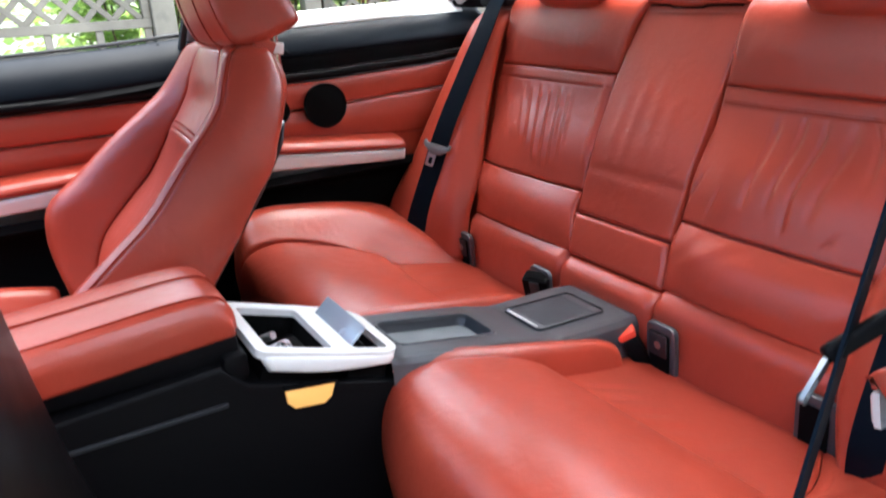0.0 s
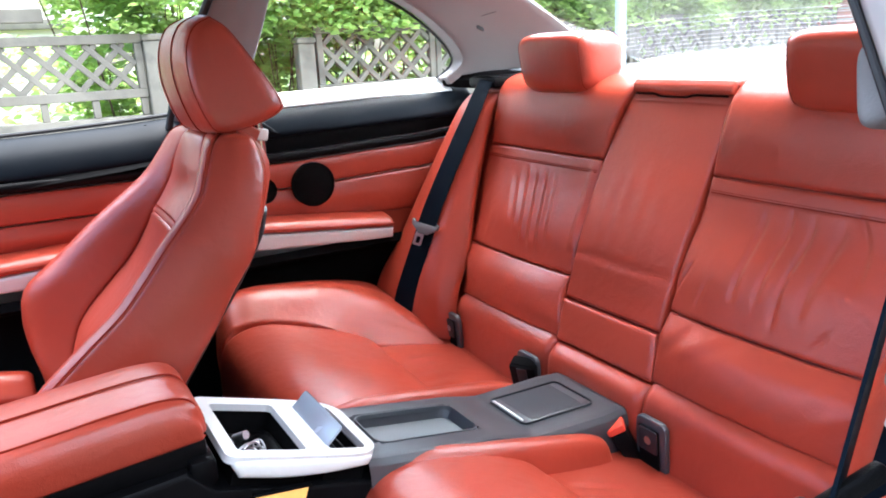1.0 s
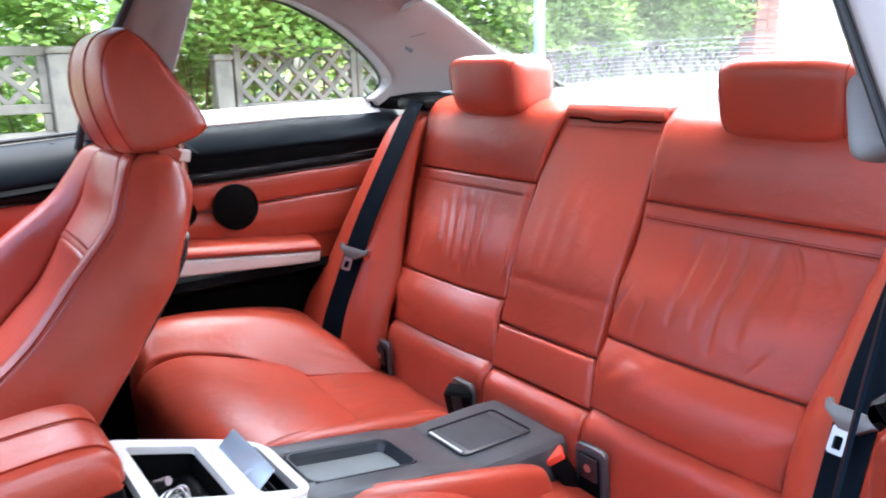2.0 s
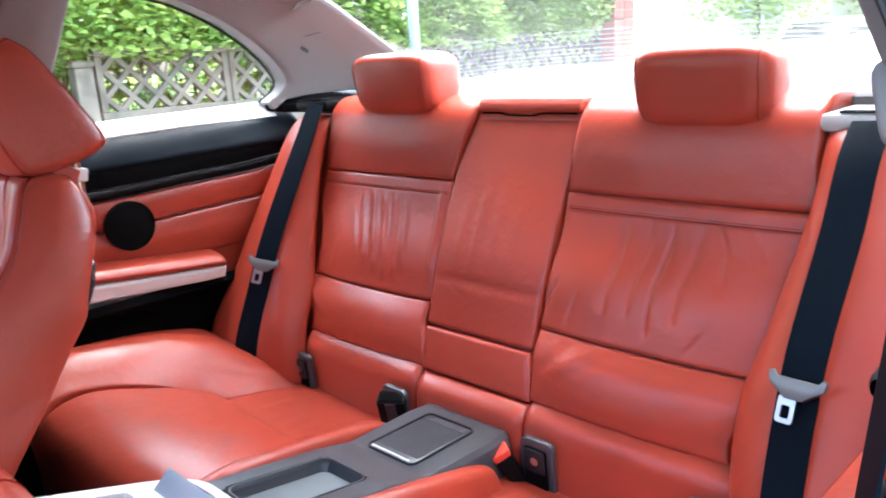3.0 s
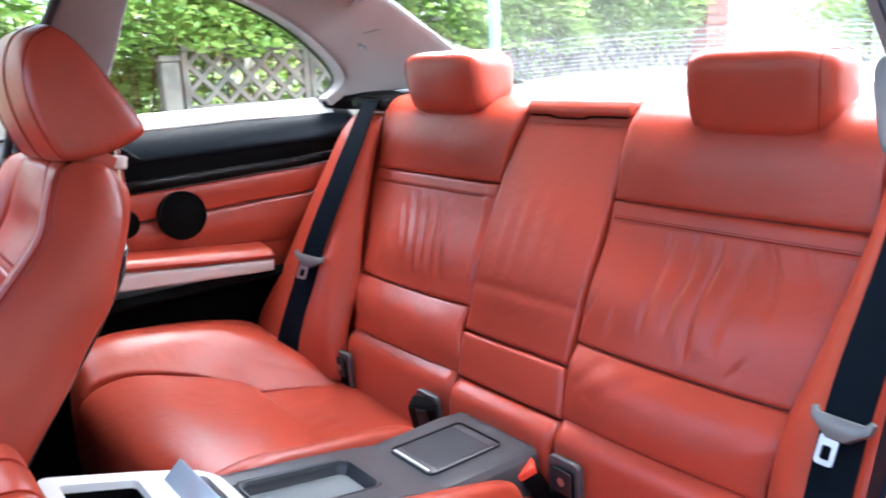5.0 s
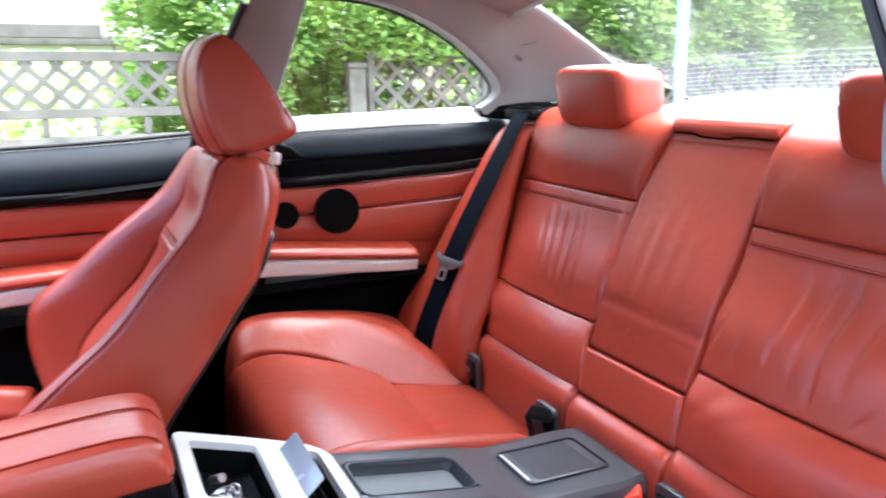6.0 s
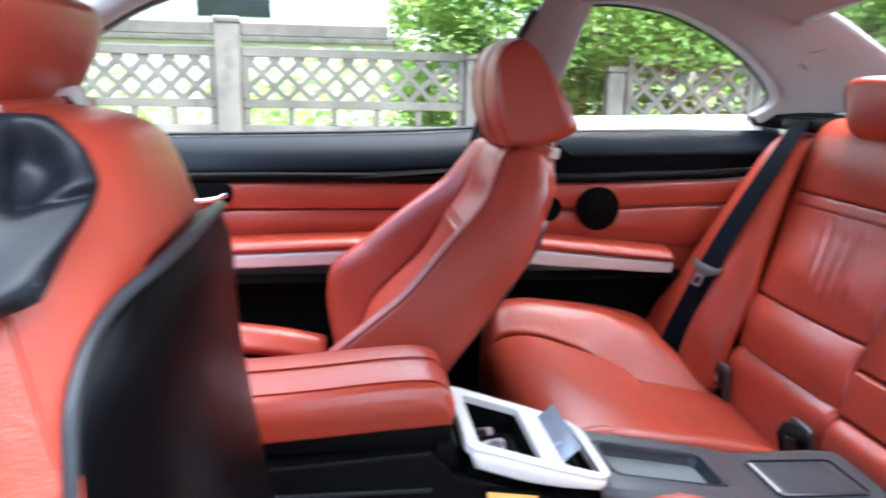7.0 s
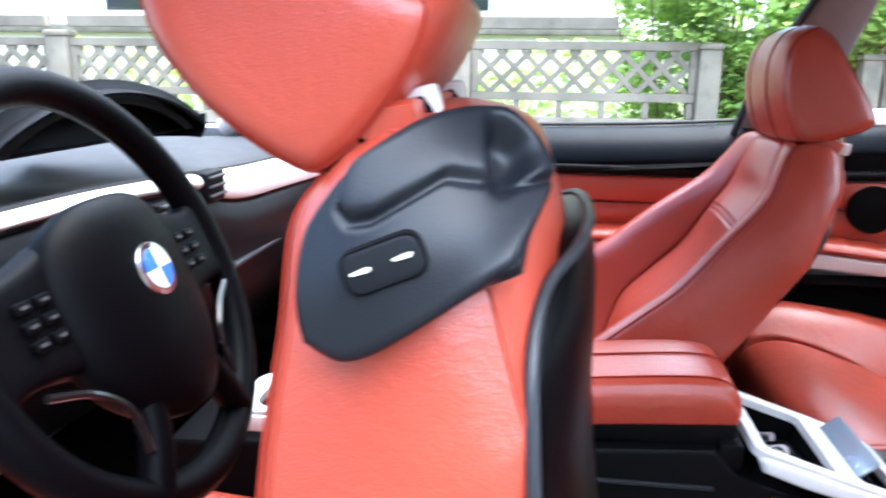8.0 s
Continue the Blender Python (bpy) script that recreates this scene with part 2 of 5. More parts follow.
def seam(name, pts, parent, r=0.0016, material=None, res=24):
    return tube(name, pts, r, material or STITCH, parent, "", 6, False, res)


def box_bm(lo, hi, bevel=0.004, seg=2):
    bm = bmesh.new()
    bmesh.ops.create_cube(bm, size=1)
    for v in bm.verts:
        v.co = Vector([lo[k] + (v.co[k] + 0.5) * (hi[k] - lo[k]) for k in range(3)])
    if bevel:
        bmesh.ops.bevel(bm, geom=bm.edges[:], offset=bevel, segments=seg, profile=0.5, affect="EDGES")
    return bm


def box(name, lo, hi, material, parent=None, label="", bevel=0.004, m=None, seg=2):
    bm = box_bm(lo, hi, bevel, seg)
    if m is not None:
        bm.transform(m)
    return part(name, bm, material, parent, label)


def plate(name, outline, axis, lo, hi, material, parent=None, label="", bevel=0.003, m=None, holes=()):
    """A plate: the outline (2D) in the plane across axis, from lo to hi along it."""
    bm = bmesh.new()
    put = {"x": lambda p, h: (h, p[0], p[1]), "y": lambda p, h: (p[0], h, p[1]), "z": lambda p, h: (p[0], p[1], h)}[axis]
    vs = [bm.verts.new(put(p, lo)) for p in outline]
    f = bm.faces.new(vs)
    ext = bmesh.ops.extrude_face_region(bm, geom=[f])
    d = Vector(put((0, 0), hi - lo))
    for v in ext["geom"]:
        if isinstance(v, bmesh.types.BMVert):
            v.co += d
    if bevel:
        rims = [e for e in bm.edges if len(e.link_faces) == 2 and any(len(q.verts) == len(outline) for q in e.link_faces)]
        bmesh.ops.bevel(bm, geom=rims, offset=bevel, segments=2, profile=0.5, affect="EDGES")
    if m is not None:
        bm.transform(m)
    return part(name, bm, material, parent, label)


def rounded(w, h, r, n=5, cx=0, cy=0):
    pts = []
    for sx, sy, a0 in ((1, 1, 0), (-1, 1, 90), (-1, -1, 180), (1, -1, 270)):
        for k in range(n + 1):
            a = radians(a0 + 90 * k / n)
            pts.append((cx + sx * (w / 2 - r) + r * math.cos(a), cy + sy * (h / 2 - r) + r * math.sin(a)))
    return pts


def ring_plate(name, outer, inner, axis, lo, hi, material, parent=None, label="", m=None):
    """A frame between two outlines of equal count."""
    put = {"x": lambda p, h: (h, p[0], p[1]), "y": lambda p, h: (p[0], h, p[1]), "z": lambda p, h: (p[0], p[1], h)}[axis]
    n = len(outer)
    verts = [put(p, h) for o, h in ((outer, lo), (inner, lo), (inner, hi), (outer, hi)) for p in o]
    faces = []
    for k in range(n):
        j = (k + 1) % n
        for a in range(4):
            b = (a + 1) % 4
            faces.append([a * n + k, a * n + j, b * n + j, b * n + k])
    if m is not None:
        verts = [m @ Vector(v) for v in verts]
    bm = bmesh.new()
    bv = [bm.verts.new(v) for v in verts]
    for f in faces:
        bm.faces.new([bv[i] for i in f])
    return part(name, bm, material, parent, label)


def ribbon(name, pts, side, width, material, parent=None, label="", thick=0.0014, res=40):
    """A strap through pts; side: the direction across its width, one vector or one per point."""
    P = spline(np.array(pts, float), np.linspace(0, 1, res))
    S = np.array(side, float)
    S = np.repeat(S[None], res, 0) if S.ndim == 1 else spline(S, np.linspace(0, 1, res))
    S /= np.linalg.norm(S, axis=1, keepdims=True)
    T = np.gradient(P, axis=0)
    N = np.cross(T, S)
    N /= np.linalg.norm(N, axis=1, keepdims=True)
    verts, faces = [], []
    for i in range(res):
        for a, b in ((-1, -1), (1, -1), (1, 1), (-1, 1)):
            verts.append(P[i] + S[i] * width / 2 * a + N[i] * thick / 2 * b)
    for i in range(res - 1):
        for k in range(4):
            j = (k + 1) % 4
            faces.append([i * 4 + k, i * 4 + j, i * 4 + 4 + j, i * 4 + 4 + k])
    faces += [[0, 1, 2, 3], [res * 4 - 1, res * 4 - 2, res * 4 - 3, res * 4 - 4]]
    return link_mesh(name, verts, faces, material, parent, label, True, 30)


def pillow(name, size, material, parent=None, m=None, power=3.2, shape=None, label="", n=20):
    """A stuffed block: a rounded box of the given size with soft edges. shape: a function on the unit cube's points."""
    bm = bmesh.new()
    bmesh.ops.create_cube(bm, size=2)
    bmesh.ops.subdivide_edges(bm, edges=bm.edges[:], cuts=n, use_grid_fill=True)
    for v in bm.verts:
        q = np.array(v.co)
        q = q / (np.sum(np.abs(q) ** power) ** (1 / power))
        p = Vector((q[0] * size[0] / 2, q[1] * size[1] / 2, q[2] * size[2] / 2))
        v.co = shape(p) if shape else p
    if m is not None:
        bm.transform(m)
    return part(name, bm, material, parent, label, sharp=80)


def folds(*rows):
    """Creases in leather. Rows: place across, lean, width, from, to, height."""
    def f(U, V):
        h = 0
        for u0, lean, w, v0, v1, amp in rows:
            c = u0 + lean * (V - 0.5)
            span = np.clip((V - v0) / 0.15, 0, 1) * np.clip((v1 - V) / 0.15, 0, 1)
            h = h + amp * np.exp(-((U - c) / w) ** 2) * span * span * (3 - 2 * span)
        return h
    return f


# ---- rear bench ----
rear_seat = empty("rear_seat", "red leather rear bench with two bucket seats and pleated backrests", "car seat", (-0.2, 0, 0.3))


def rear_headrest(y0, dz, w, h):
    """A stuffed headrest with a seam round each end; its underside rises towards the rear."""
    def shape(p):
        rear = max(0.0, p.x + 0.02) / 0.085
        low = max(0.0, -p.z) / 0.054
        p.y *= 1 - 0.10 * rear ** 2 - 0.07 * low ** 2
        p.z *= 1 - 0.62 * min(1.0, rear) * (p.z < 0)
        p.x -= 0.010 * (p.z / 0.054) * (1 - min(1.0, rear))
        return p
    m = Matrix.Translation((0.160, y0, 1.0955 + dz))
    hr = pillow("headrest", (0.130, w, h), LEATHER, rear_seat, m, 4.6, shape, "", 26)
    for k in (-0.86, 0.86):
        r = (1 - 0.86 ** 4.6) ** (1 / 4.6)
        loop = []
        for a in np.linspace(0, 2 * math.pi, 57)[:-1]:
            c, d = math.cos(a), math.sin(a)
            q = r / (abs(c) ** 4.6 + abs(d) ** 4.6) ** (1 / 4.6)
            loop.append(m @ shape(Vector((c * q * 0.0655, k * (w / 2 + 0.0005), d * q * (h / 2 + 0.0005)))))
        tube("stitching", loop, 0.0007, STITCH, hr, "", 6, True)
    for dy in (-0.055, 0.055):
        tube("headrest_post", [(0.185, y0 + dy, 1.03), (0.178, y0 + dy, 1.08)], 0.006, CHROME, hr)


def bench_side(s):
    """One bucket seat: s is 1 on the right of the car, -1 on the left."""
    inner = (0.087, 0.130, 0.129, 0.114) if s > 0 else (0.134, 0.123, 0.118, 0.124)
    outer = (0.497, 0.502, 0.473, 0.450)
    front = (-1, 0, 0.3)

    def row(x, z, i, o, bulge):
        ys = np.linspace(i, o, 5)
        return [(x - bulge * k, s * y, z) for y, k in zip(ys, (0.5, 0.93, 1, 0.93, 0.5))]

    i, o = inner, outer
    # upper panel, rolling over to the parcel shelf
    net = [row(0.111, 0.926, i[1], o[1], 0.008), row(0.124, 1.0, (i[0] + i[1]) / 2, o[0], 0.016),
           row(0.143, 1.052, i[0], o[0], 0.016), row(0.180, 1.075, i[0], o[0], 0.004), row(0.250, 1.072, i[0], o[0], 0.0)]
    wave = folds((0.78, -0.5, 0.022, 0.02, 0.34, -0.0024), (0.86, -0.6, 0.022, 0.02, 0.38, -0.0026), (0.70, -0.3, 0.024, 0.02, 0.30, -0.0018), (0.93, -0.5, 0.02, 0.04, 0.34, -0.002), (0.35, 0.1, 0.05, 0.0, 0.3, 0.0014), (0.12, 0.2, 0.03, 0.05, 0.35, -0.0016))
    patch("backrest_upper", net, LEATHER, rear_seat, front, 28, 32, 0.0035, 0.007, fn=wave)
    # pleated middle panel
    net = [row(0.036, 0.716, i[2], o[2], 0.018), row(0.062, 0.79, i[2], o[2], 0.020), row(0.092, 0.865, i[1], o[1], 0.010), row(0.110, 0.925, i[1], o[1], 0.006)]
    if s > 0:
        pleats = folds((0.26, 0.10, 0.022, 0.15, 0.84, 0.0030), (0.335, 0.10, 0.021, 0.08, 0.86, 0.0042), (0.415, 0.11, 0.022, 0.05, 0.86, 0.0046), (0.50, 0.11, 0.022, 0.08, 0.86, 0.0042),
                       (0.585, 0.11, 0.024, 0.15, 0.82, 0.0028), (0.67, 0.12, 0.026, 0.2, 0.7, 0.0014),
                       (0.90, -0.22, 0.022, 0.0, 0.32, 0.0020), (0.80, -0.10, 0.03, 0.0, 0.4, 0.0012), (0.045, 0.02, 0.024, 0.1, 0.98, 0.0036))
    else:
        pleats = folds((0.31, -0.02, 0.016, 0.15, 0.85, -0.0034), (0.355, -0.03, 0.016, 0.12, 0.80, 0.0026), (0.42, -0.03, 0.014, 0.18, 0.90, -0.0032), (0.46, -0.03, 0.016, 0.10, 0.88, 0.0030),
                       (0.51, -0.03, 0.013, 0.06, 0.86, -0.0040), (0.555, -0.03, 0.018, 0.10, 0.85, 0.0026), (0.62, -0.02, 0.020, 0.15, 0.88, -0.0034), (0.76, -0.26, 0.018, 0.40, 0.95, -0.0036),
                       (0.80, -0.26, 0.022, 0.42, 0.95, 0.0024), (0.90, -0.30, 0.016, 0.55, 0.95, -0.0024), (0.10, 0.26, 0.012, 0.0, 0.42, -0.0030), (0.15, 0.24, 0.014, 0.0, 0.38, 0.0020),
                       (0.21, 0.16, 0.014, 0.0, 0.36, -0.0018), (0.90, 0.45, 0.014, 0.0, 0.26, -0.0022), (0.86, 0.5, 0.016, 0.0, 0.24, 0.0014))
    groove = lambda U, V: (np.minimum(pleats(U, V), 0) * 0.80 + np.maximum(pleats(U, V), 0) * 0.08 if s < 0 else pleats(U, V) * 0.70) - 0.0008 * np.exp(-((V - 0.86) / 0.013) ** 2)
    patch("backrest_middle", net, LEATHER, rear_seat, front, 180, 70, 0.0035, 0.007, fn=groove)
    seam("stitching", across(net, 0.86, lift=(-0.0002, 0, 0)), rear_seat, 0.0010)
    seam("stitching", across(net, 0.882, lift=(-0.0012, 0, 0)), rear_seat, 0.0005)
    # lower lumbar panel
    net = [row(-0.012, 0.606, i[3], o[3], 0.012), row(0.002, 0.64, i[3], o[3], 0.024), row(0.018, 0.68, i[2], o[2], 0.026), row(0.036, 0.714, i[2], o[2], 0.016)]
    lump = folds((0.06, 0.30, 0.020, 0.40, 1.0, -0.0026), (0.14, 0.42, 0.022, 0.45, 1.0, 0.0024), (0.2, 0.5, 0.018, 0.5, 1.0, -0.002), (0.9, 0.3, 0.05, 0.3, 1.0, 0.002)) if s < 0 else folds((0.9, 0.2, 0.05, 0.3, 1.1, 0.003))
    patch("backrest_lower", net, LEATHER, rear_seat, front, 34, 24, 0.0032, 0.007, fn=lump)
    # skirt below the backrest
    q0, q1 = (0.112, 0.44) if s > 0 else (0.128, 0.478)
    net = [[(-0.052, s * y, 0.465) for y in np.linspace(q0, q1, 4)], [(-0.048, s * y, 0.53) for y in np.linspace(q0, q1, 4)],
           [(-0.040, s * y, 0.585) for y in np.linspace(q0, q1 + 0.004, 4)], [(-0.012, s * y, 0.612) for y in np.linspace(q0, q1 + 0.006, 4)]]
    patch("backrest_skirt", net, LEATHER, rear_seat, front, 20, 16, 0.008, 0.014)
    # side bolster of the backrest
    net = [[(-0.050, 0.425, 0.50), (-0.090, 0.45, 0.50), (-0.130, 0.53, 0.50), (-0.165, 0.635, 0.51)],
           [(-0.040, 0.434, 0.60), (-0.085, 0.462, 0.60), (-0.115, 0.55, 0.60), (-0.140, 0.648, 0.61)],
           [(0.006, 0.449, 0.70), (-0.052, 0.487, 0.70), (-0.070, 0.56, 0.70), (-0.078, 0.650, 0.70)],
           [(0.036, 0.470, 0.80), (-0.008, 0.505, 0.80), (-0.020, 0.57, 0.80), (-0.018, 0.650, 0.80)],
           [(0.084, 0.493, 0.93), (0.050, 0.522, 0.93), (0.046, 0.575, 0.93), (0.052, 0.632, 0.93)],
           [(0.112, 0.497, 1.01), (0.090, 0.528, 1.01), (0.088, 0.57, 1.01), (0.094, 0.612, 1.01)],
           [(0.142, 0.498, 1.045), (0.130, 0.530, 1.045), (0.130, 0.57, 1.045), (0.135, 0.604, 1.045)]]
    if s < 0:
        for r, shift in zip(net, (0.050, 0.026)):
            r[0] = (r[0][0], r[0][1] + shift, r[0][2])
            r[1] = (r[1][0], r[1][1] + shift * 0.9, r[1][2])
    net = [[(x, s * y, z) for x, y, z in r] for r in net]
    patch("backrest_bolster", net, LEATHER, rear_seat, (-1, -0.3 * s, 0.2), 26, 40, 0.012, 0.02, thick=0.03)
    # cushion: rear pad, front pad, bolsters
    up = (-0.25, 0, 1)
    c = 0.114
    e = (0.0, 0.0, 0.0) if s > 0 else (0.052, 0.070, 0.020)
    net = [[(-0.262, s * c, 0.524), (-0.257, s * 0.27, 0.520), (-0.250, s * (0.455 + e[1]), 0.528)],
           [(-0.16, s * c, 0.506), (-0.16, s * 0.27, 0.501), (-0.155, s * (0.445 + e[1] * 0.9), 0.514)],
           [(-0.04, s * c, 0.488), (-0.04, s * 0.27, 0.484), (-0.04, s * (0.430 + e[2]), 0.494)]]
    crease = folds((0.3, 0.3, 0.022, 0.1, 0.6, -0.0022), (0.42, 0.25, 0.020, 0.1, 0.55, -0.0024), (0.54, 0.2, 0.022, 0.12, 0.6, -0.0022), (0.66, 0.2, 0.025, 0.12, 0.55, -0.0018), (0.8, 0.1, 0.03, 0.2, 0.7, 0.002))
    patch("cushion_rear_pad", net, LEATHER, rear_seat, up, 56, 26, 0.0018, 0.007, fn=crease)
    net = [[(-0.520, s * 0.10, 0.36), (-0.555, s * 0.27, 0.36), (-0.548, s * (0.50 + e[0]), 0.37)],
           [(-0.532, s * 0.088, 0.50), (-0.572, s * 0.27, 0.49), (-0.562, s * (0.505 + e[0]), 0.50)],
           [(-0.510, s * 0.085, 0.578), (-0.545, s * 0.27, 0.585), (-0.545, s * (0.505 + e[0]), 0.590)],
           [(-0.455, s * 0.088, 0.597), (-0.465, s * 0.27, 0.610), (-0.468, s * (0.500 + e[0]), 0.618)],
           [(-0.365, s * 0.095, 0.584), (-0.365, s * 0.27, 0.592), (-0.360, s * (0.481 + e[0]), 0.592)],
           [(-0.300, s * 0.104, 0.563), (-0.297, s * 0.27, 0.567), (-0.292, s * (0.467 + e[1]), 0.567)],
           [(-0.262, s * 0.111, 0.541), (-0.257, s * 0.27, 0.541), (-0.250, s * (0.458 + e[1]), 0.545)],
           [(-0.254, s * c, 0.522), (-0.249, s * 0.27, 0.518), (-0.242, s * (0.455 + e[1]), 0.526)]]
    patch("cushion_front_pad", net, LEATHER, rear_seat, (-0.5, 0, 1), 34, 56, 0.0035, 0.008)
    low = 1.0 if s > 0 else 0.45
    net = [[(-0.535, s * (0.51 + e[0]), 0.38), (-0.52, s * (0.58 + e[0] * 0.5), 0.39), (-0.50, s * 0.655, 0.40)],
           [(-0.556, s * (0.51 + e[0]), 0.52), (-0.545, s * (0.585 + e[0] * 0.5), 0.52 + 0.01 * low), (-0.52, s * 0.655, 0.53)],
           [(-0.535, s * (0.508 + e[0]), 0.605), (-0.525, s * (0.58 + e[0] * 0.5), 0.605 + 0.035 * low), (-0.50, s * 0.655, 0.605 + 0.023 * low)],
           [(-0.468, s * (0.503 + e[0]), 0.622), (-0.465, s * (0.58 + e[0] * 0.5), 0.622 + 0.046 * low), (-0.45, s * 0.655, 0.622 + 0.028 * low)],
           [(-0.350, s * (0.480 + e[0]), 0.592), (-0.350, s * (0.565 + e[0] * 0.5), 0.592 + 0.063 * low), (-0.345, s * 0.655, 0.592 + 0.053 * low)],
           [(-0.245, s * (0.455 + e[1]), 0.530), (-0.240, s * (0.548 + e[1] * 0.5), 0.550 + 0.078 * low), (-0.235, s * 0.655, 0.550 + 0.078 * low)],
           [(-0.150, s * (0.443 + e[1] * 0.9), 0.511), (-0.15, s * (0.52 + e[1] * 0.5), 0.520 + 0.060 * low), (-0.15, s * 0.645, 0.520 + 0.082 * low)],
           [(-0.045, s * (0.429 + e[2]), 0.490), (-0.08, s * (0.48 + e[2]), 0.498 + 0.027 * low), (-0.11, s * 0.60, 0.498 + 0.052 * low)]]
    ripple = folds((0.52, 0.25, 0.045, 0.62, 0.92, -0.0020), (0.34, -0.3, 0.04, 0.66, 0.95, -0.0020), (0.70, 0.3, 0.05, 0.58, 0.92, -0.0018))
    patch("cushion_bolster", net, LEATHER, rear_seat, (-0.2, -0.3 * s, 1), 44, 64, 0.0035, 0.008, fn=ripple)
    # rolled edge beside the console, standing above the rear pad
    net = [[(x, s * (y - 0.022), z - 0.030), (x, s * (y - 0.016), z - 0.006), (x, s * y, z), (x - 0.004, s * (y + 0.016), z - 0.008), (x - 0.006, s * (y + 0.024), z - d)] for x, y, z, d in
           ((-0.508, 0.094, 0.42, 0.03), (-0.528, 0.094, 0.52, 0.03), (-0.506, 0.094, 0.588, 0.03), (-0.43, 0.096, 0.605, 0.03), (-0.32, 0.106, 0.585, 0.035), (-0.23, 0.114, 0.566, 0.05), (-0.15, 0.118, 0.548, 0.055), (-0.112, 0.117, 0.528, 0.04), (-0.098, 0.114, 0.500, 0.02))]
    patch("cushion_inner_welt", net, LEATHER, rear_seat, (0, 0, 1), 18, 48, 0.002, 0.004, thick=0.01)
    # headrest with its two posts
    rear_headrest(*((0.284, 0.004, 0.216, 0.121) if s > 0 else (-0.333, -0.009, 0.202, 0.119)))
    # child seat anchor covers in the skirt
    for k, y in enumerate((0.150, 0.432) if s > 0 else (0.170, 0.444)):
        m = pose(-0.056, s * y, 0.522, 0, -4, 0)
        a = plate("anchor_cover", rounded(0.062, 0.096, 0.013), "x", -0.005, 0.006, TRAY, rear_seat, "dark grey plastic anchor cover", 0.003, m)
        plate("recess", rounded(0.042, 0.070, 0.004), "x", -0.0085, -0.0072, DARK, a, "", 0, m)
        if not (s < 0 and k == 1):
            plate("flap", rounded(0.038, 0.040, 0.004, cy=0.014), "x", -0.011, -0.0087, GREY, a, "", 0.001, m)
            plate("mark", [(0.007 * math.cos(q), 0.014 + 0.007 * math.sin(q)) for q in np.linspace(0, 6.28, 13)[:-1]], "x", -0.0118, -0.0112, STEEL, a, "", 0, m)


bench_side(1)
bench_side(-1)
# centre section of the backrest
net = [[(x, y, z) for y in np.linspace(a, b, 4)] for x, a, b, z in ((0.012, 0.125, -0.110, 0.678), (0.052, 0.128, -0.114, 0.80), (0.106, 0.124, -0.119, 0.93), (0.130, 0.100, -0.128, 1.01), (0.143, 0.086, -0.132, 1.050))]
ridges = folds((0.22, 0.1, 0.04, 0.16, 0.5, 0.0018), (0.36, 0.08, 0.035, 0.16, 0.55, 0.0018), (0.52, 0.05, 0.04, 0.16, 0.55, 0.0014), (0.68, 0.05, 0.05, 0.16, 0.5, 0.0010))
patch("centre_panel", net, LEATHER, rear_seat, (-1, 0, 0.3), 44, 80, 0.0035, 0.007,
      fn=lambda U, V: ridges(U, V) - 0.0012 * np.exp(-((V - 0.17) / 0.018) ** 2) - 0.0006 * np.exp(-((V - 0.89) / 0.014) ** 2))
net = [[(x, y, z) for y in np.linspace(a, b, 4)] for x, a, b, z in ((-0.022, 0.112, -0.126, 0.604), (-0.010, 0.118, -0.122, 0.64), (0.004, 0.121, -0.112, 0.676))]
patch("centre_lower", net, LEATHER, rear_seat, (-1, 0, 0.3), 20, 16, 0.0032, 0.007)
net = [[(-0.052, y, 0.465) for y in np.linspace(0.111, -0.127, 4)], [(-0.050, y, 0.53) for y in np.linspace(0.111, -0.127, 4)],
       [(-0.045, y, 0.578) for y in np.linspace(0.111, -0.127, 4)], [(-0.02, y, 0.603) for y in np.linspace(0.111, -0.127, 4)]]
patch("centre_skirt", net, LEATHER, rear_seat, (-1, 0, 0.3), 16, 16, 0.008, 0.014)
# padded lip over the ski hatch, with its finger notch
ly = np.linspace(0.085, -0.131, 25)
sag = [0.004 * (1 / (1 + math.exp(-(0.036 - abs(y + 0.010)) / 0.003))) for y in ly]
net = [[(0.1375, y, 1.0475 - k) for y, k in zip(ly, sag)], [(0.1355, y, 1.0565 - 0.5 * k) for y, k in zip(ly, sag)], [(0.140, y, 1.067) for y in ly], [(0.156, y, 1.073) for y in ly], [(0.25, y, 1.073) for y in ly]]
# dark tube that draws the thin shadow below the lip
seam("lip_shadow_gap", [(0.1372, y, 1.0465 - k) for y, k in zip(ly[1:-1], sag[1:-1])], rear_seat, 0.0016, DARK, 60)
patch("hatch_lip", net, LEATHER, rear_seat, (-1, 0, 1), 44, 22, 0.003, 0.005, thick=0.012)
plate("backrest_core", [(-0.02, 0.46), (0.02, 0.64), (0.05, 0.70), (0.13, 0.92), (0.16, 1.04), (0.26, 1.055), (0.3, 0.9), (0.2, 0.46)], "y", -0.6, 0.6, LEATHER, rear_seat, "", 0.002)
# near-black filler whose colour darkens the gaps between the cushion pads
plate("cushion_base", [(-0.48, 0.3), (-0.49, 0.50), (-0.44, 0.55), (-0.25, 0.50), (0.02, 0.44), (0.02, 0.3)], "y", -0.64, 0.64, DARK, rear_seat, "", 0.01)


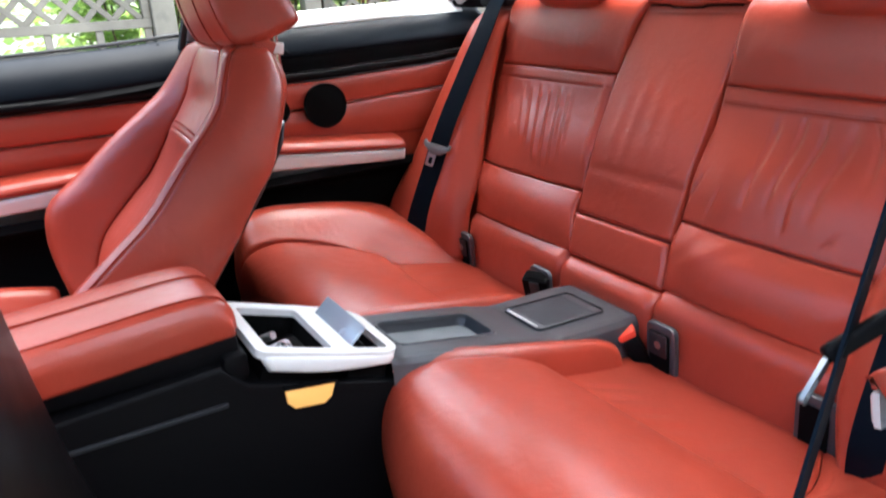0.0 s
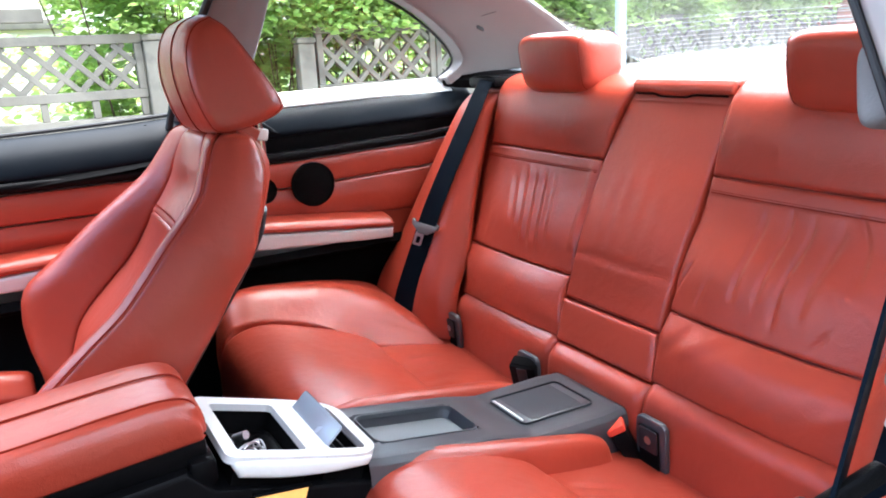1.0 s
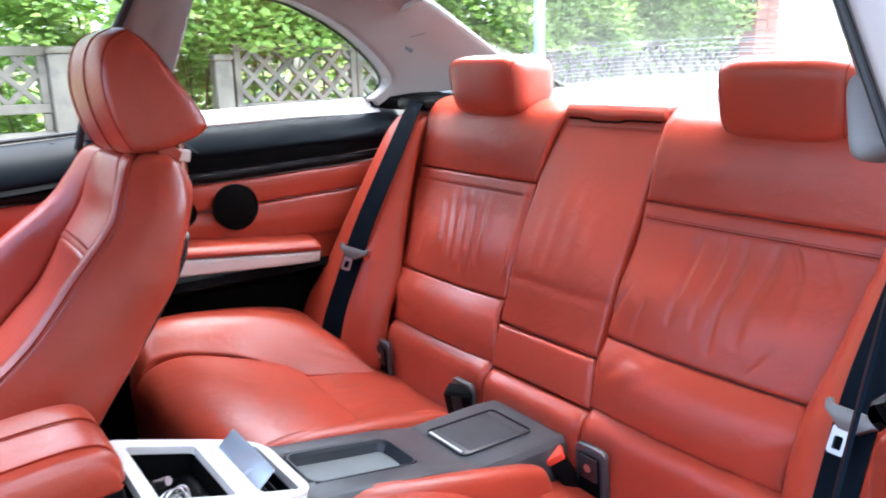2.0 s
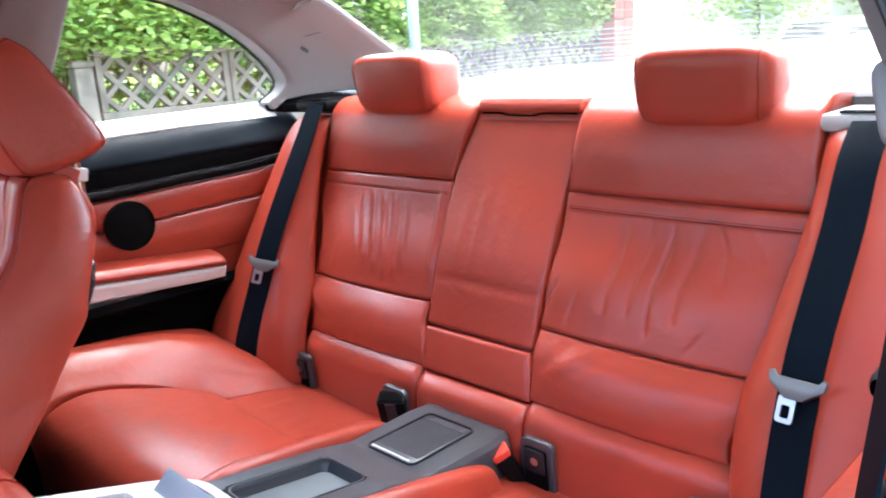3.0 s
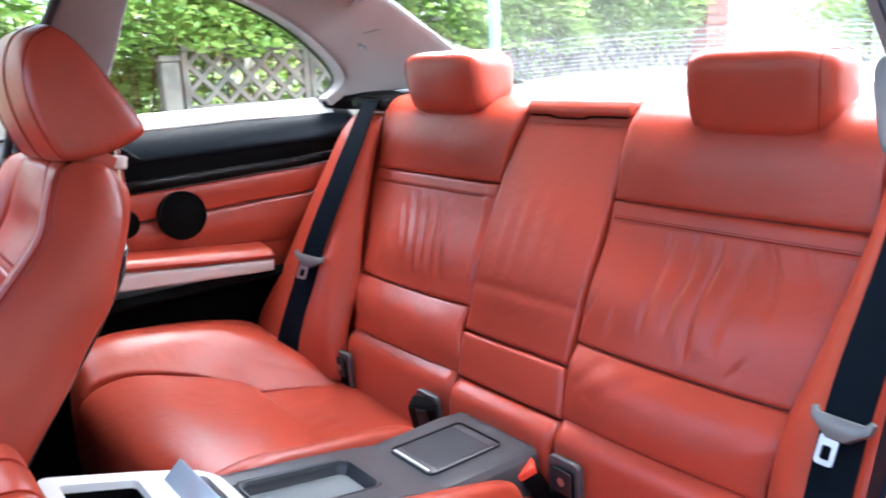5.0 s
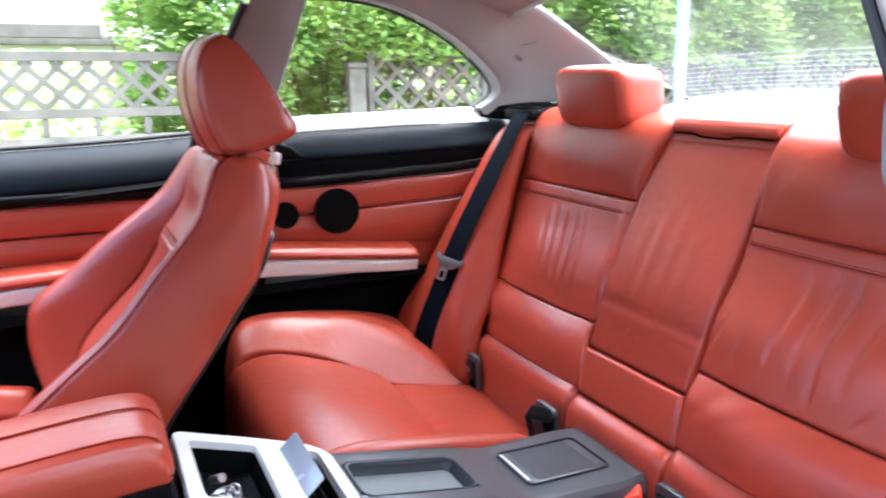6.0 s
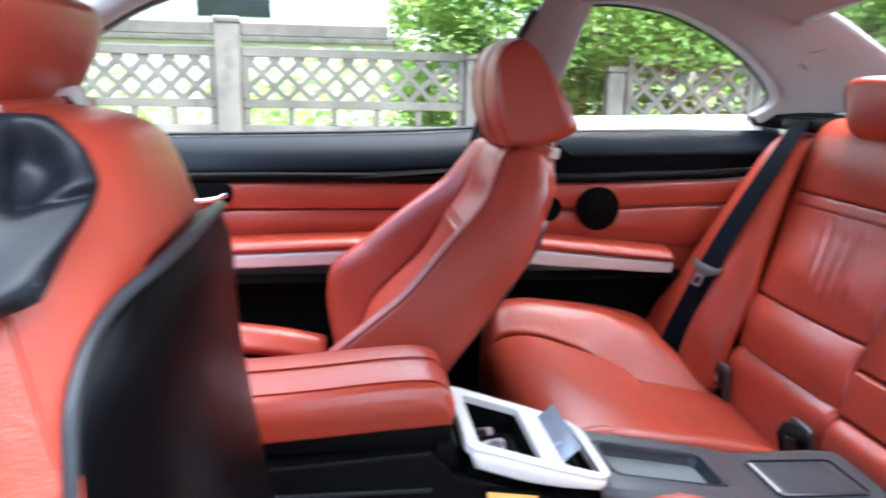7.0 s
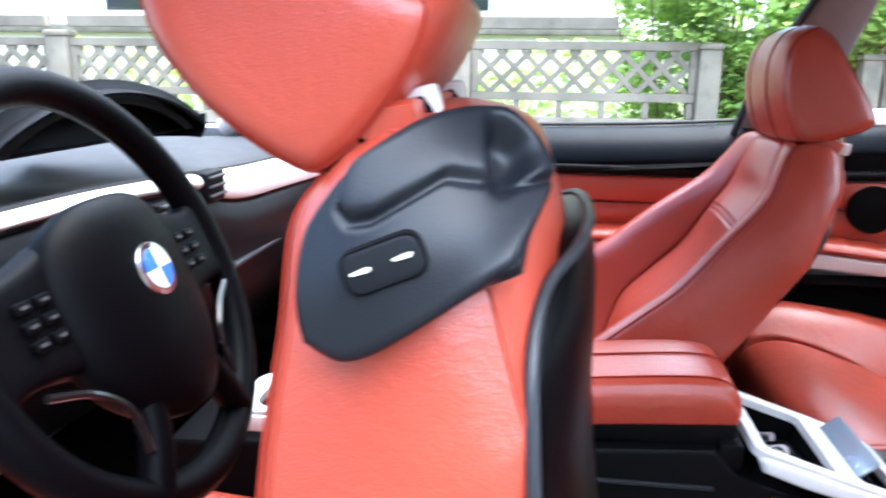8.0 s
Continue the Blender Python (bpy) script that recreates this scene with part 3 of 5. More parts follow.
# ---- seat belts ----
def tongue(parent, m):
    """Latch plate on a belt, lying in local x (across) and z (down the belt), facing -y."""
    body = [(-0.033, 0.013), (-0.029, 0.016), (-0.024, 0.010), (0.024, 0.010), (0.029, 0.016), (0.033, 0.013), (0.031, 0.002), (0.020, -0.006), (0.010, -0.014), (-0.010, -0.014), (-0.020, -0.006), (-0.031, 0.002)]
    plate("latch_body", body, "y", -0.009, 0.003, LATCH, parent, "grey latch plate body", 0.0025, m)
    ring_plate("latch_tongue", rounded(0.020, 0.032, 0.004, 3, -0.006, -0.026), rounded(0.010, 0.015, 0.002, 3, -0.006, -0.029), "y", -0.006, -0.003, STEEL, parent, "steel latch tongue", m)


def rear_belt(s):
    b = empty("seat_belt", "black webbing rear seat belt with steel latch tongue", "seat belt", (-0.1, s * 0.53, 0.56), "rear seat belts")
    ys = (0.530, 0.526, 0.518, 0.517, 0.522, 0.530, 0.532, 0.532, 0.535, 0.538) if s > 0 else (0.556, 0.555, 0.553, 0.552, 0.551, 0.543, 0.543, 0.548, 0.550, 0.550)
    xz = ((0.165, 1.066), (0.122, 1.066), (0.096, 1.043), (0.068, 0.995), (0.028, 0.92), (-0.034, 0.80), (-0.078, 0.70), (-0.121, 0.60), (-0.130, 0.54), (-0.118, 0.49))
    sink = 0.0 if s > 0 else 0.020
    pts = [(x, s * y, z - sink * min(1.0, max(0.0, (z - 1.02) / 0.03))) for (x, z), y in zip(xz, ys)]
    ribbon("webbing", pts, [(-0.10, s, 0.02), (-0.2, s, 0.02), (-0.6, s, 0.0), (-0.95, s, 0.0), (-0.95, s, 0.0)] if s > 0 else [(-0.05, s, 0.02), (-0.05, s, 0.02), (-0.1, s, 0.0), (-0.12, s, 0.0), (-0.2, s, 0.0)], 0.047, BELT, b)
    rise = Vector((0.40, 0.02 * s, 0.915)).normalized()
    side = Vector((0.69, -0.725, 0.0)) if s > 0 else Vector((-0.12, -0.99, 0.0))
    away = rise.cross(side).normalized()
    side = away.cross(rise)
    m = Matrix.Translation(Vector((-0.060, 0.531, 0.745) if s > 0 else (-0.056, -0.543, 0.757)) - away * 0.006) @ Matrix((side, away, rise)).transposed().to_4x4()
    tongue(b, m)
    # the near outlet is pale for the glare painted on it
    box("shelf_guide", (0.115, s * 0.548 - 0.055, 1.048 - sink), (0.25, s * 0.548 + 0.055, 1.072 - sink), BLACK if s > 0 else OUTLET_GLARE, b, "plastic belt outlet in the parcel shelf", 0.008)
    box("slot", (0.118, s * 0.548 - 0.034, 1.0725 - sink), (0.142, s * 0.548 + 0.034, 1.0745 - sink), DARK, b, "", 0.0008)


rear_belt(1)
rear_belt(-1)

drv = empty("driver_seat_belt", "black webbing driver seat belt hanging from the door pillar", "seat belt", (-0.6, -0.69, 0.42))
ribbon("webbing", [(-0.582, -0.692, 0.42), (-0.564, -0.695, 0.5), (-0.518, -0.702, 0.7), (-0.473, -0.708, 0.9), (-0.437, -0.714, 1.06), (-0.428, -0.715, 1.10)], [(0.931, 0.365, 0.0), (0.931, 0.365, 0.0)], 0.047, BELT, drv, "", 0.0022)
along, down = Vector((0.849, -0.298, 0.437)), Vector((-0.621, 0.029, -0.782))
facing = along.cross(down).normalized()
tm_ = Matrix.Translation((-0.478, -0.709, 0.885)) @ Matrix((along, -facing, facing.cross(along))).transposed().to_4x4()
plate("latch_body", rounded(0.050, 0.012, 0.004), "y", -0.005, 0.005, BLACK, drv, "black latch plate body", 0.003, tm_ @ pose(0.008, 0, 0))
tm_ = Matrix.Translation(Vector((-0.478, -0.709, 0.885)) - along * 0.012 + down * 0.020) @ Matrix((down, -facing, facing.cross(down))).transposed().to_4x4() @ pose(0, 0, 0, 130, 0, 0)
ring_plate("latch_tongue", rounded(0.032, 0.012, 0.003, 3), rounded(0.014, 0.006, 0.002, 3, 0.005), "y", -0.0015, 0.0015, LATCH, drv, "steel latch tongue", tm_)


def buckle(name, m, label, red):
    b = empty(name, label, "seat belt buckle", m.translation, "rear belt buckles")
    box("housing", (-0.016, -0.027, -0.05), (0.016, 0.027, 0.022), BLACK, b, "", 0.005, m)
    box("slot_face", (-0.011, -0.0215, 0.0225), (0.011, 0.0215, 0.0240), DARK, b, "", 0.0005, m)
    if red:
        box("button", (-0.0195, -0.024, -0.006), (0.008, 0.024, 0.0285), RED, b, "red release button", 0.003, m)
    else:
        box("back_rib", (-0.0185, -0.010, -0.04), (-0.0155, 0.010, 0.020), GREY, b, "", 0.002, m)
    return b


rb = empty("belt_buckle", "black belt buckle with red release button beside the console", "seat belt buckle", (-0.07, -0.10, 0.49), "rear belt buckles")
bm_ = pose(-0.074, -0.112, 0.529, 0, -30, -38)
box("housing", (-0.013, -0.022, -0.055), (0.013, 0.022, 0.004), BLACK, rb, "", 0.004, bm_)
box("button", (-0.015, -0.023, 0.0045), (0.015, 0.023, 0.017), RED, rb, "red release button", 0.003, bm_)
box("slot", (-0.0165, -0.013, 0.006), (-0.0145, 0.013, 0.011), DARK, rb, "", 0.0005, bm_)
buckle("belt_buckle", pose(-0.068, 0.146, 0.538, 0, -22, 30), "black belt buckle standing up from the seat joint", False)


# ---- centre console ----
console = empty("centre_console", "black plastic centre console with pale silver rear tray frame", "car console", (-0.6, -0.015, 0.3))
CY = -0.018
# long side body, front to rear
prof = [(-1.45, 0.32), (-1.45, 0.64), (-1.0, 0.668), (-0.735, 0.682), (-0.705, 0.650), (-0.60, 0.618), (-0.50, 0.590), (-0.47, 0.590), (-0.32, 0.566), (-0.22, 0.535), (-0.075, 0.526), (-0.045, 0.51), (-0.045, 0.40), (-0.50, 0.32)]
plate("tunnel_body", prof, "y", CY - 0.092, CY + 0.092, BLACK, console, "", 0.006)
box("side_line", (-1.2, CY - 0.0955, 0.630), (-0.735, CY - 0.0915, 0.636), GREY, console, "", 0.001)
box("side_trim", (-1.365, CY - 0.097, 0.666), (-1.20, CY - 0.0915, 0.688), SILVER, console, "pale silver side strip", 0.002)
# rear tray section: top plate with a sunk tray
def slope(x):
    return float(np.interp(x, (-0.72, -0.60, -0.49, -0.30, -0.235, -0.07), (0.690, 0.657, 0.618, 0.584, 0.566, 0.561)))


hw = lambda x: float(np.interp(x, (-0.52, -0.48, -0.3, -0.1, -0.04), (0.094, 0.090, 0.088, 0.096, 0.088)))
# the coin well is pressed into the top
verts, faces = [], []
ny = 30
yk = np.linspace(-1, 1, ny + 1)
xg = np.linspace(-0.512, -0.040, 61)
def inside_tray(x, k):
    y = k * 0.085
    cx, cy, w, h, r = -0.392, 0.001, 0.168, 0.092, 0.016
    dx, dy = max(abs(x - cx) - (w / 2 - r), 0), max(abs(y - cy) - (h / 2 - r), 0)
    return math.hypot(dx, dy) < r
for x in xg:
    for k in yk:
        edge = max(0, (abs(k) - 0.9) / 0.1)
        end = max(0, (x + 0.061) / 0.021)
        z = slope(x) - 0.010 * edge ** 2 - 0.012 * end ** 2
        if inside_tray(x, k):
            z -= 0.022
        verts.append((x, CY + hw(x) * k, z))
for i in range(60):
    for j in range(ny):
        a = i * (ny + 1) + j
        faces.append([a, a + ny + 1, a + ny + 2, a + 1])
n0 = len(verts)
for j in range(ny + 1):
    x, y, z = verts[60 * (ny + 1) + j]
    verts.append((x + 0.002, y, z - 0.05))
for j in range(ny):
    faces.append([60 * (ny + 1) + j, n0 + j, n0 + j + 1, 60 * (ny + 1) + j + 1])
for j in (0, ny):
    sg = -1 if j == 0 else 1
    b0 = len(verts)
    for i in range(61):
        x, y, z = verts[i * (ny + 1) + j]
        verts += [(x, y + sg * 0.003, z - 0.012), (x, y + sg * 0.004, z - 0.065)]
    for i in range(60):
        a, b = i * (ny + 1) + j, (i + 1) * (ny + 1) + j
        p, q = b0 + 2 * i, b0 + 2 * i + 2
        for f in ([a, b, q, p], [p, q, q + 1, p + 1]):
            faces.append(f[::-1] if sg > 0 else f)
tray = link_mesh("rear_tray", verts, faces, TRAY, console, "dark grey tray with a sunk coin well", True, 35)
tm = lambda x, y: pose(x, CY + y, slope(x), 0, math.degrees(math.atan2(slope(x - 0.05) - slope(x + 0.05), 0.1)), 0)
ring_plate("tray_rim", rounded(0.173, 0.096, 0.018), rounded(0.168, 0.091, 0.016), "z", -0.006, 0.0012, TRAY, console, "", tm(-0.392, 0.001))
# floor of the well, its reflection painted as a lighter grey
plate("well_floor", rounded(0.160, 0.082, 0.014), "z", -0.023, -0.017, TRAY_FLOOR, console, "grey tray floor, made lighter for the reflection painted into it", 0.002, tm(-0.392, 0.001))
lidm = pose(-0.157, CY + 0.002, slope(-0.157) + 0.001, 0, 1.8, 0)
lid = plate("ashtray_lid", rounded(0.138, 0.096, 0.010), "z", -0.006, 0.0012, TRAY, console, "ribbed dark grey roller lid", 0.003, lidm)
ring_plate("lid_rim", rounded(0.146, 0.104, 0.012), rounded(0.141, 0.099, 0.010), "z", -0.002, 0.0022, GREY, lid, "", lidm)
for k in range(22):
    x = -0.052 + k * 0.0048
    box("rib", (x, -0.045, 0.0012), (x + 0.0026, 0.045, 0.0018), TRAY, lid, "", 0, lidm)
box("chrome_pull", (-0.0700, -0.042, 0.001), (-0.0655, 0.042, 0.0045), SILVER, lid, "bright pull strip", 0.002, lidm)
# silver frame round the open rear storage box
fm = pose(-0.592, CY - 0.002, 0.655, 0, 18.0, 0)
def frame_outline(x0, x1, y0, y1, r0, r1=None, n=6):
    """A rounded outline; r0 at its front corners, r1 at its rear ones."""
    pts = []
    r1 = r0 if r1 is None else r1
    for cx, cy, a0, r in ((x1 - r1, y1 - r1, 0, r1), (x0 + r0, y1 - r0, 90, r0), (x0 + r0, y0 + r0, 180, r0), (x1 - r1, y0 + r1, 270, r1)):
        for k in range(n + 1):
            a = radians(a0 + 90 * k / n)
            pts.append((cx + r * math.cos(a), cy + r * math.sin(a)))
    return pts
def taper(pts):
    return [(x, y * (1 - 0.10 * max(0, x) / 0.12) + 0.0) for x, y in pts]
def opening(x0, x1):
    return taper(frame_outline(x0, x1, -0.077, 0.072, 0.007))
ring_plate("storage_frame", taper(frame_outline(-0.106, 0.0215, -0.097, 0.097, 0.014, 0.0005)), opening(-0.088, 0.002), "z", -0.004, 0.006, SILVER, console, "pale silver frame round the rear storage box", fm)
ring_plate("vent_frame", taper(frame_outline(0.0215, 0.106, -0.097, 0.097, 0.0005, 0.040)), opening(0.034, 0.088), "z", -0.004, 0.006, SILVER, console, "pale silver frame round the rear outlet", fm)
net = [[(-0.098, -0.096, 0.003), (-0.04, -0.0985, 0.003), (0.03, -0.097, 0.003), (0.092, -0.088, 0.003)],
       [(-0.097, -0.100, -0.006), (-0.04, -0.1025, -0.006), (0.03, -0.100, -0.004), (0.090, -0.091, -0.002)],
       [(-0.088, -0.102, -0.018), (-0.03, -0.1045, -0.018), (0.03, -0.102, -0.014), (0.086, -0.093, -0.009)]]
for sgn in (1, -1):
    patch("frame_skirt", [[fm @ Vector((x, sgn * y, z)) for x, y, z in r] for r in net], SILVER, console, (0, -sgn, 0), 16, 10, 0.003, 0.005, thick=0.008)
for name, x0, x1, dz in (("storage_box", -0.089, 0.005, -0.06), ("outlet_box", 0.031, 0.087, -0.035)):
    bm = box_bm((x0, -0.079, dz), (x1, 0.074, -0.0035), 0)
    bm.transform(fm)
    bm.faces.ensure_lookup_table()
    for f in [f for f in bm.faces if f.normal.dot(fm.to_3x3() @ Vector((0, 0, 1))) > 0.9]:
        bm.faces.remove(f)
    part(name, bm, DARK, console, "", False)
plate("divider", [(0.030, 0.002), (0.035, 0.000), (0.052, 0.030), (0.048, 0.033)], "y", -0.066, 0.068, GUNMETAL, console, "blue-grey hinged flap standing half open", 0.003, fm)
pillow("box_insert", (0.05, 0.118, 0.03), BLACK, console, fm @ pose(-0.018, 0, -0.045, 0, -30, 0), 6.0, None, "", 8)
for k, (x, y) in enumerate(((-0.058, -0.03), (-0.053, -0.018), (-0.047, -0.036), (-0.045, -0.025), (-0.055, -0.04))):
    tube("cable_loop", [fm @ Vector((x + 0.012 * math.cos(a), y + 0.018 * math.sin(a), -0.028 + 0.004 * k + 0.006 * math.sin(2 * a))) for a in np.linspace(0, 6.283, 20)[:-1]], 0.0018, STEEL, console, "", 6, True)
tube("adapter", [fm @ Vector((-0.062, 0.012, -0.018)), fm @ Vector((-0.054, -0.004, -0.006))], 0.006, STEEL, console, "small steel plug", 10)
for k in range(3):
    box("vent_slat", (0.040 + 0.013 * k, -0.070, -0.016), (0.043 + 0.013 * k, 0.066, -0.004), BLACK, console, "", 0.0008, fm)
# amber marker lamp low on the side of the console
am = pose(-0.632, CY - 0.0925, 0.612, 0, 8, 0)
plate("side_lamp", [(-0.034, 0.013), (0.034, 0.013), (0.030, -0.006), (0.020, -0.015), (-0.020, -0.015), (-0.030, -0.006)], "y", -0.006, 0.004, AMBER, console, "glowing amber footwell lamp lens", 0.003, am)
box("lamp_rim", (-0.037, -0.0075, 0.0135), (0.037, 0.0, 0.0175), BLACK, console, "", 0.001, am)
# rear end pad and armrest
arm = empty("armrest", "red leather padded centre armrest with stitched lid", "armrest", (-0.86, CY, 0.69))
SECTION = ((-1, 0.0), (-1.03, 0.030), (-0.97, 0.046), (-0.86, 0.056), (-0.5, 0.060), (0, 0.061), (0.5, 0.060), (0.86, 0.056), (0.97, 0.046), (1.03, 0.030), (1, 0.0))
net = [[(x - (0.006 if abs(k) > 0.9 else 0), CY + 0.006 + k * w, z0 + h * sc) for k, h in SECTION] for x, w, z0, sc in
       ((-1.18, 0.082, 0.674, 1.0), (-0.95, 0.083, 0.684, 1.0), (-0.82, 0.083, 0.693, 1.02), (-0.765, 0.082, 0.696, 1.0), (-0.738, 0.080, 0.697, 0.88), (-0.723, 0.078, 0.697, 0.55), (-0.7195, 0.074, 0.697, 0.10))]
patch("pad", net, LEATHER, arm, (0, 0, 1), 44, 44, 0.002, 0.004, thick=0.003)
box("pad_base", (-1.18, CY - 0.072, 0.664), (-0.724, CY + 0.084, 0.700), BLACK, arm, "", 0.006)
for k, dz in ((-0.80, -0.0035), (0.05, 0.0008)):
    seam("stitching", [(x, CY + 0.006 + k * 0.082, z + dz) for x, z in ((-1.17, 0.736), (-0.95, 0.7455), (-0.82, 0.756), (-0.765, 0.758), (-0.738, 0.752), (-0.725, 0.734))], arm, 0.0014)
seam("edge_stitching", [(x, CY + 0.006 + w, z) for x, w, z in ((-1.17, 0.0845, 0.706), (-0.95, 0.0855, 0.716), (-0.82, 0.0855, 0.7255), (-0.765, 0.0845, 0.728), (-0.738, 0.0825, 0.7245), (-0.724, 0.079, 0.714))], arm, 0.0012)
arm.matrix_basis = Matrix.Translation((0.018, 0, 0.012)) @ arm.matrix_basis
box("hinge_block", (-0.732, CY - 0.088, 0.655), (-0.700, CY + 0.088, 0.692), BLACK, console, "", 0.008, None)
ring_plate("front_console_trim", rounded(0.20, 0.132, 0.03, 5, -1.27, CY), rounded(0.15, 0.100, 0.025, 5, -1.27, CY), "z", 0.668, 0.680, SILVER, console, "pale silver trim round the gear lever")
pillow("gear_gaiter", (0.11, 0.11, 0.07), BLACK, console, pose(-1.27, CY, 0.70), 3)
tube("gear_lever", [(-1.27, CY, 0.71), (-1.265, CY, 0.775)], 0.012, BLACK, console)
pillow("gear_knob", (0.05, 0.045, 0.06), BLACK, console, pose(-1.264, CY, 0.79), 2.6, None, "", 8)


# ---- front seats ----
STATIONS = ((1.012, -0.592, -0.556, 0.122, 0.004), (1.000, -0.612, -0.543, 0.150, 0.006), (0.960, -0.632, -0.536, 0.171, 0.010), (0.920, -0.652, -0.544, 0.186, 0.018),
            (0.856, -0.712, -0.570, 0.203, 0.042), (0.830, -0.735, -0.580, 0.208, 0.050), (0.785, -0.776, -0.616, 0.214, 0.062), (0.740, -0.832, -0.647, 0.218, 0.074),
            (0.685, -0.895, -0.689, 0.220, 0.085), (0.630, -0.925, -0.727, 0.220, 0.090), (0.550, -0.945, -0.775, 0.220, 0.090), (0.480, -0.950, -0.810, 0.220, 0.080))
STATIONS = [(z - 0.99, f + 0.535, b + 0.535, w, d) for z, f, b, w, d in STATIONS]
DRIVER_STATIONS = [(z, f - float(np.interp(-z, (-0.022, 0.03, 0.07, 0.20), (0.0, 0.020, 0.042, 0.044))), b + 0.115 * max(0.0, -z - 0.19), w, d) for z, f, b, w, d in STATIONS]


def front_seat(name, label, outer, swell=0.0, hump=0.055, shell_rows=((-0.108, 0.120), (-0.118, 0.140), (-0.14, 0.152), (-0.20, 0.162), (-0.28, 0.166), (-0.37, 0.168), (-0.5, 0.165)), crown=0.0, STATIONS=STATIONS, lift=0.0):
    """Backrest and headrest, built about the rear edge of the shoulders. outer: the side of the door."""
    seat = empty(name, label, "car seat")
    base_stations = STATIONS
    for s in (-1, 1):
        grow = lambda z: swell * float(np.interp(z + 0.99, (0.55, 0.63, 0.685, 0.74, 0.794, 0.83, 0.884, 0.98), (0.06, 0.03, 0.0, -0.046, -0.050, -0.040, -0.026, 0.0))) if s == outer else 0.0
        STATIONS_S = [(z, f + grow(z), b, w, d - grow(z)) for z, f, b, w, d in base_stations]
        net = [[(b, s * (w - 0.018), z), (b - (0.012 if outer > 0 else min(0.036, 0.28 * (b - f))), s * w, z), ((f + b) / 2, s * (w + 0.006), z), (f + 0.004, s * (w - 0.004), z)] for z, f, b, w, d in STATIONS_S]
        patch("side_panel", net, LEATHER, seat, (0, s, 0), 22, 46, 0.0022, 0.005, "rbt", thick=0.01)
        net = [[(f + 0.002, s * (w - 0.004), z), (f - 0.004 - 0.1 * d, s * (w - 0.02), z), (f + 0.1 * d, s * (w - 0.05), z), (f + d, s * (w - 0.078), z)] for z, f, b, w, d in STATIONS_S]
        patch("side_bolster", net, LEATHER, seat, (-1, 0, 0.3), 22, 46, 0.0028, 0.006, thick=0.012)
        seam("piping", [(f - 0.001, s * (w - 0.003), z) for z, f, b, w, d in STATIONS_S], seat, 0.0012, STITCH, 50)
    cut = 5
    for nm, st in (("insert_upper", STATIONS[:cut]), ("insert_lower", STATIONS[cut - 1:])):
        net = [[(f + d - 0.012 * (1 - k * k), k * (w - 0.077), z + (0.022 * (1 - k * k) if (z == STATIONS[cut - 1][0]) else 0)) for k in (-1, -0.5, 0, 0.5, 1)] for z, f, b, w, d in st]
        patch(nm, net, LEATHER, seat, (-1, 0, 0.3), 24, 34, 0.003, 0.006)
    z, f, b, w, d = STATIONS[cut - 1]
    for dz in (0.012,):
        zz = z + dz
        ff = np.interp(zz, [q[0] for q in STATIONS[::-1]], [q[1] + q[4] for q in STATIONS[::-1]])
        seam("stitching", [(ff - 0.012 * (1 - k * k) - 0.001, k * (w - 0.085), zz + 0.022 * (1 - k * k)) for k in (-1, -0.5, 0, 0.5, 1)], seat, 0.0013)
    # the back is fuller near the shoulders
    full = lambda z: hump + crown * float(np.interp(z, (-0.22, -0.10), (0.0, 1.0)))
    # red back border and inset black shell with a map pocket
    net = [[(b + full(z) * (1 - abs(k) ** 2.5) * min(1, (0.035 - z) / 0.05), k * (w - 0.016), z) for k in (-1, -0.75, -0.4, 0, 0.4, 0.75, 1)] for z, f, b, w, d in STATIONS]
    patch("back_cover", net, LEATHER, seat, (1, 0, 0.3), 30, 40, 0.004, 0.008, "bt")
    sz = np.array([q[0] for q in STATIONS[::-1]])
    at = lambda z, k: float(np.interp(z, sz, [q[k] for q in STATIONS[::-1]]))
    shell = [[(at(z, 2) + full(z) * (1 - abs(k * wk / (at(z, 3) - 0.016)) ** 2.5) + 0.003 + lift * (1 - abs(k) ** 6), k * wk, z) for k in (-1, -0.75, -0.4, 0, 0.4, 0.75, 1)] for z, wk in shell_rows]
    ob = patch("back_shell", shell, SHELL_BLACK, seat, (1, 0, 0.3), 26, 36, 0.004, 0.010, thick=0.012, label="black plastic back shell with a map pocket")
    left = [r[0] for r in shell]
    right = [r[-1] for r in shell]
    tube("shell_edge", [*left[::-1], *shell[0][1:-1], *right], 0.004, GREY, ob, "dark grey edge piping", 8, False, 70)
    # headrest: a wedge that is thin on top and reaches back at its foot
    prof = np.array([(-0.590, 1.178), (-0.565, 1.158), (-0.530, 1.100), (-0.503, 1.045), (-0.508, 1.024), (-0.550, 1.005), (-0.598, 0.999), (-0.618, 1.020), (-0.634, 1.075), (-0.634, 1.125), (-0.618, 1.162)]) - (-0.535, 0.979)
    prof = spline(np.concatenate([prof, prof[:1]]), np.linspace(0, 1, 45))[:-1]
    mid = prof.mean(0)
    verts, faces, n = [], [], len(prof)
    ks = ((-1.0, 0.60), (-0.995, 0.80), (-0.97, 0.90), (-0.93, 0.955), (-0.86, 0.985), (-0.6, 1.01), (0, 1.02), (0.6, 1.01), (0.86, 0.985), (0.93, 0.955), (0.97, 0.90), (0.995, 0.80), (1.0, 0.60))
    for k, sc in ks:
        for p in prof:
            q = mid + (p - mid) * sc
            lift = q[1] / 0.19
            verts.append((q[0] + 0.010 * k * k + (0.022 * (1 - k ** 4) * max(0.0, (q[0] - mid[0]) / 0.06)), k * (0.138 - 0.024 * lift), q[1]))
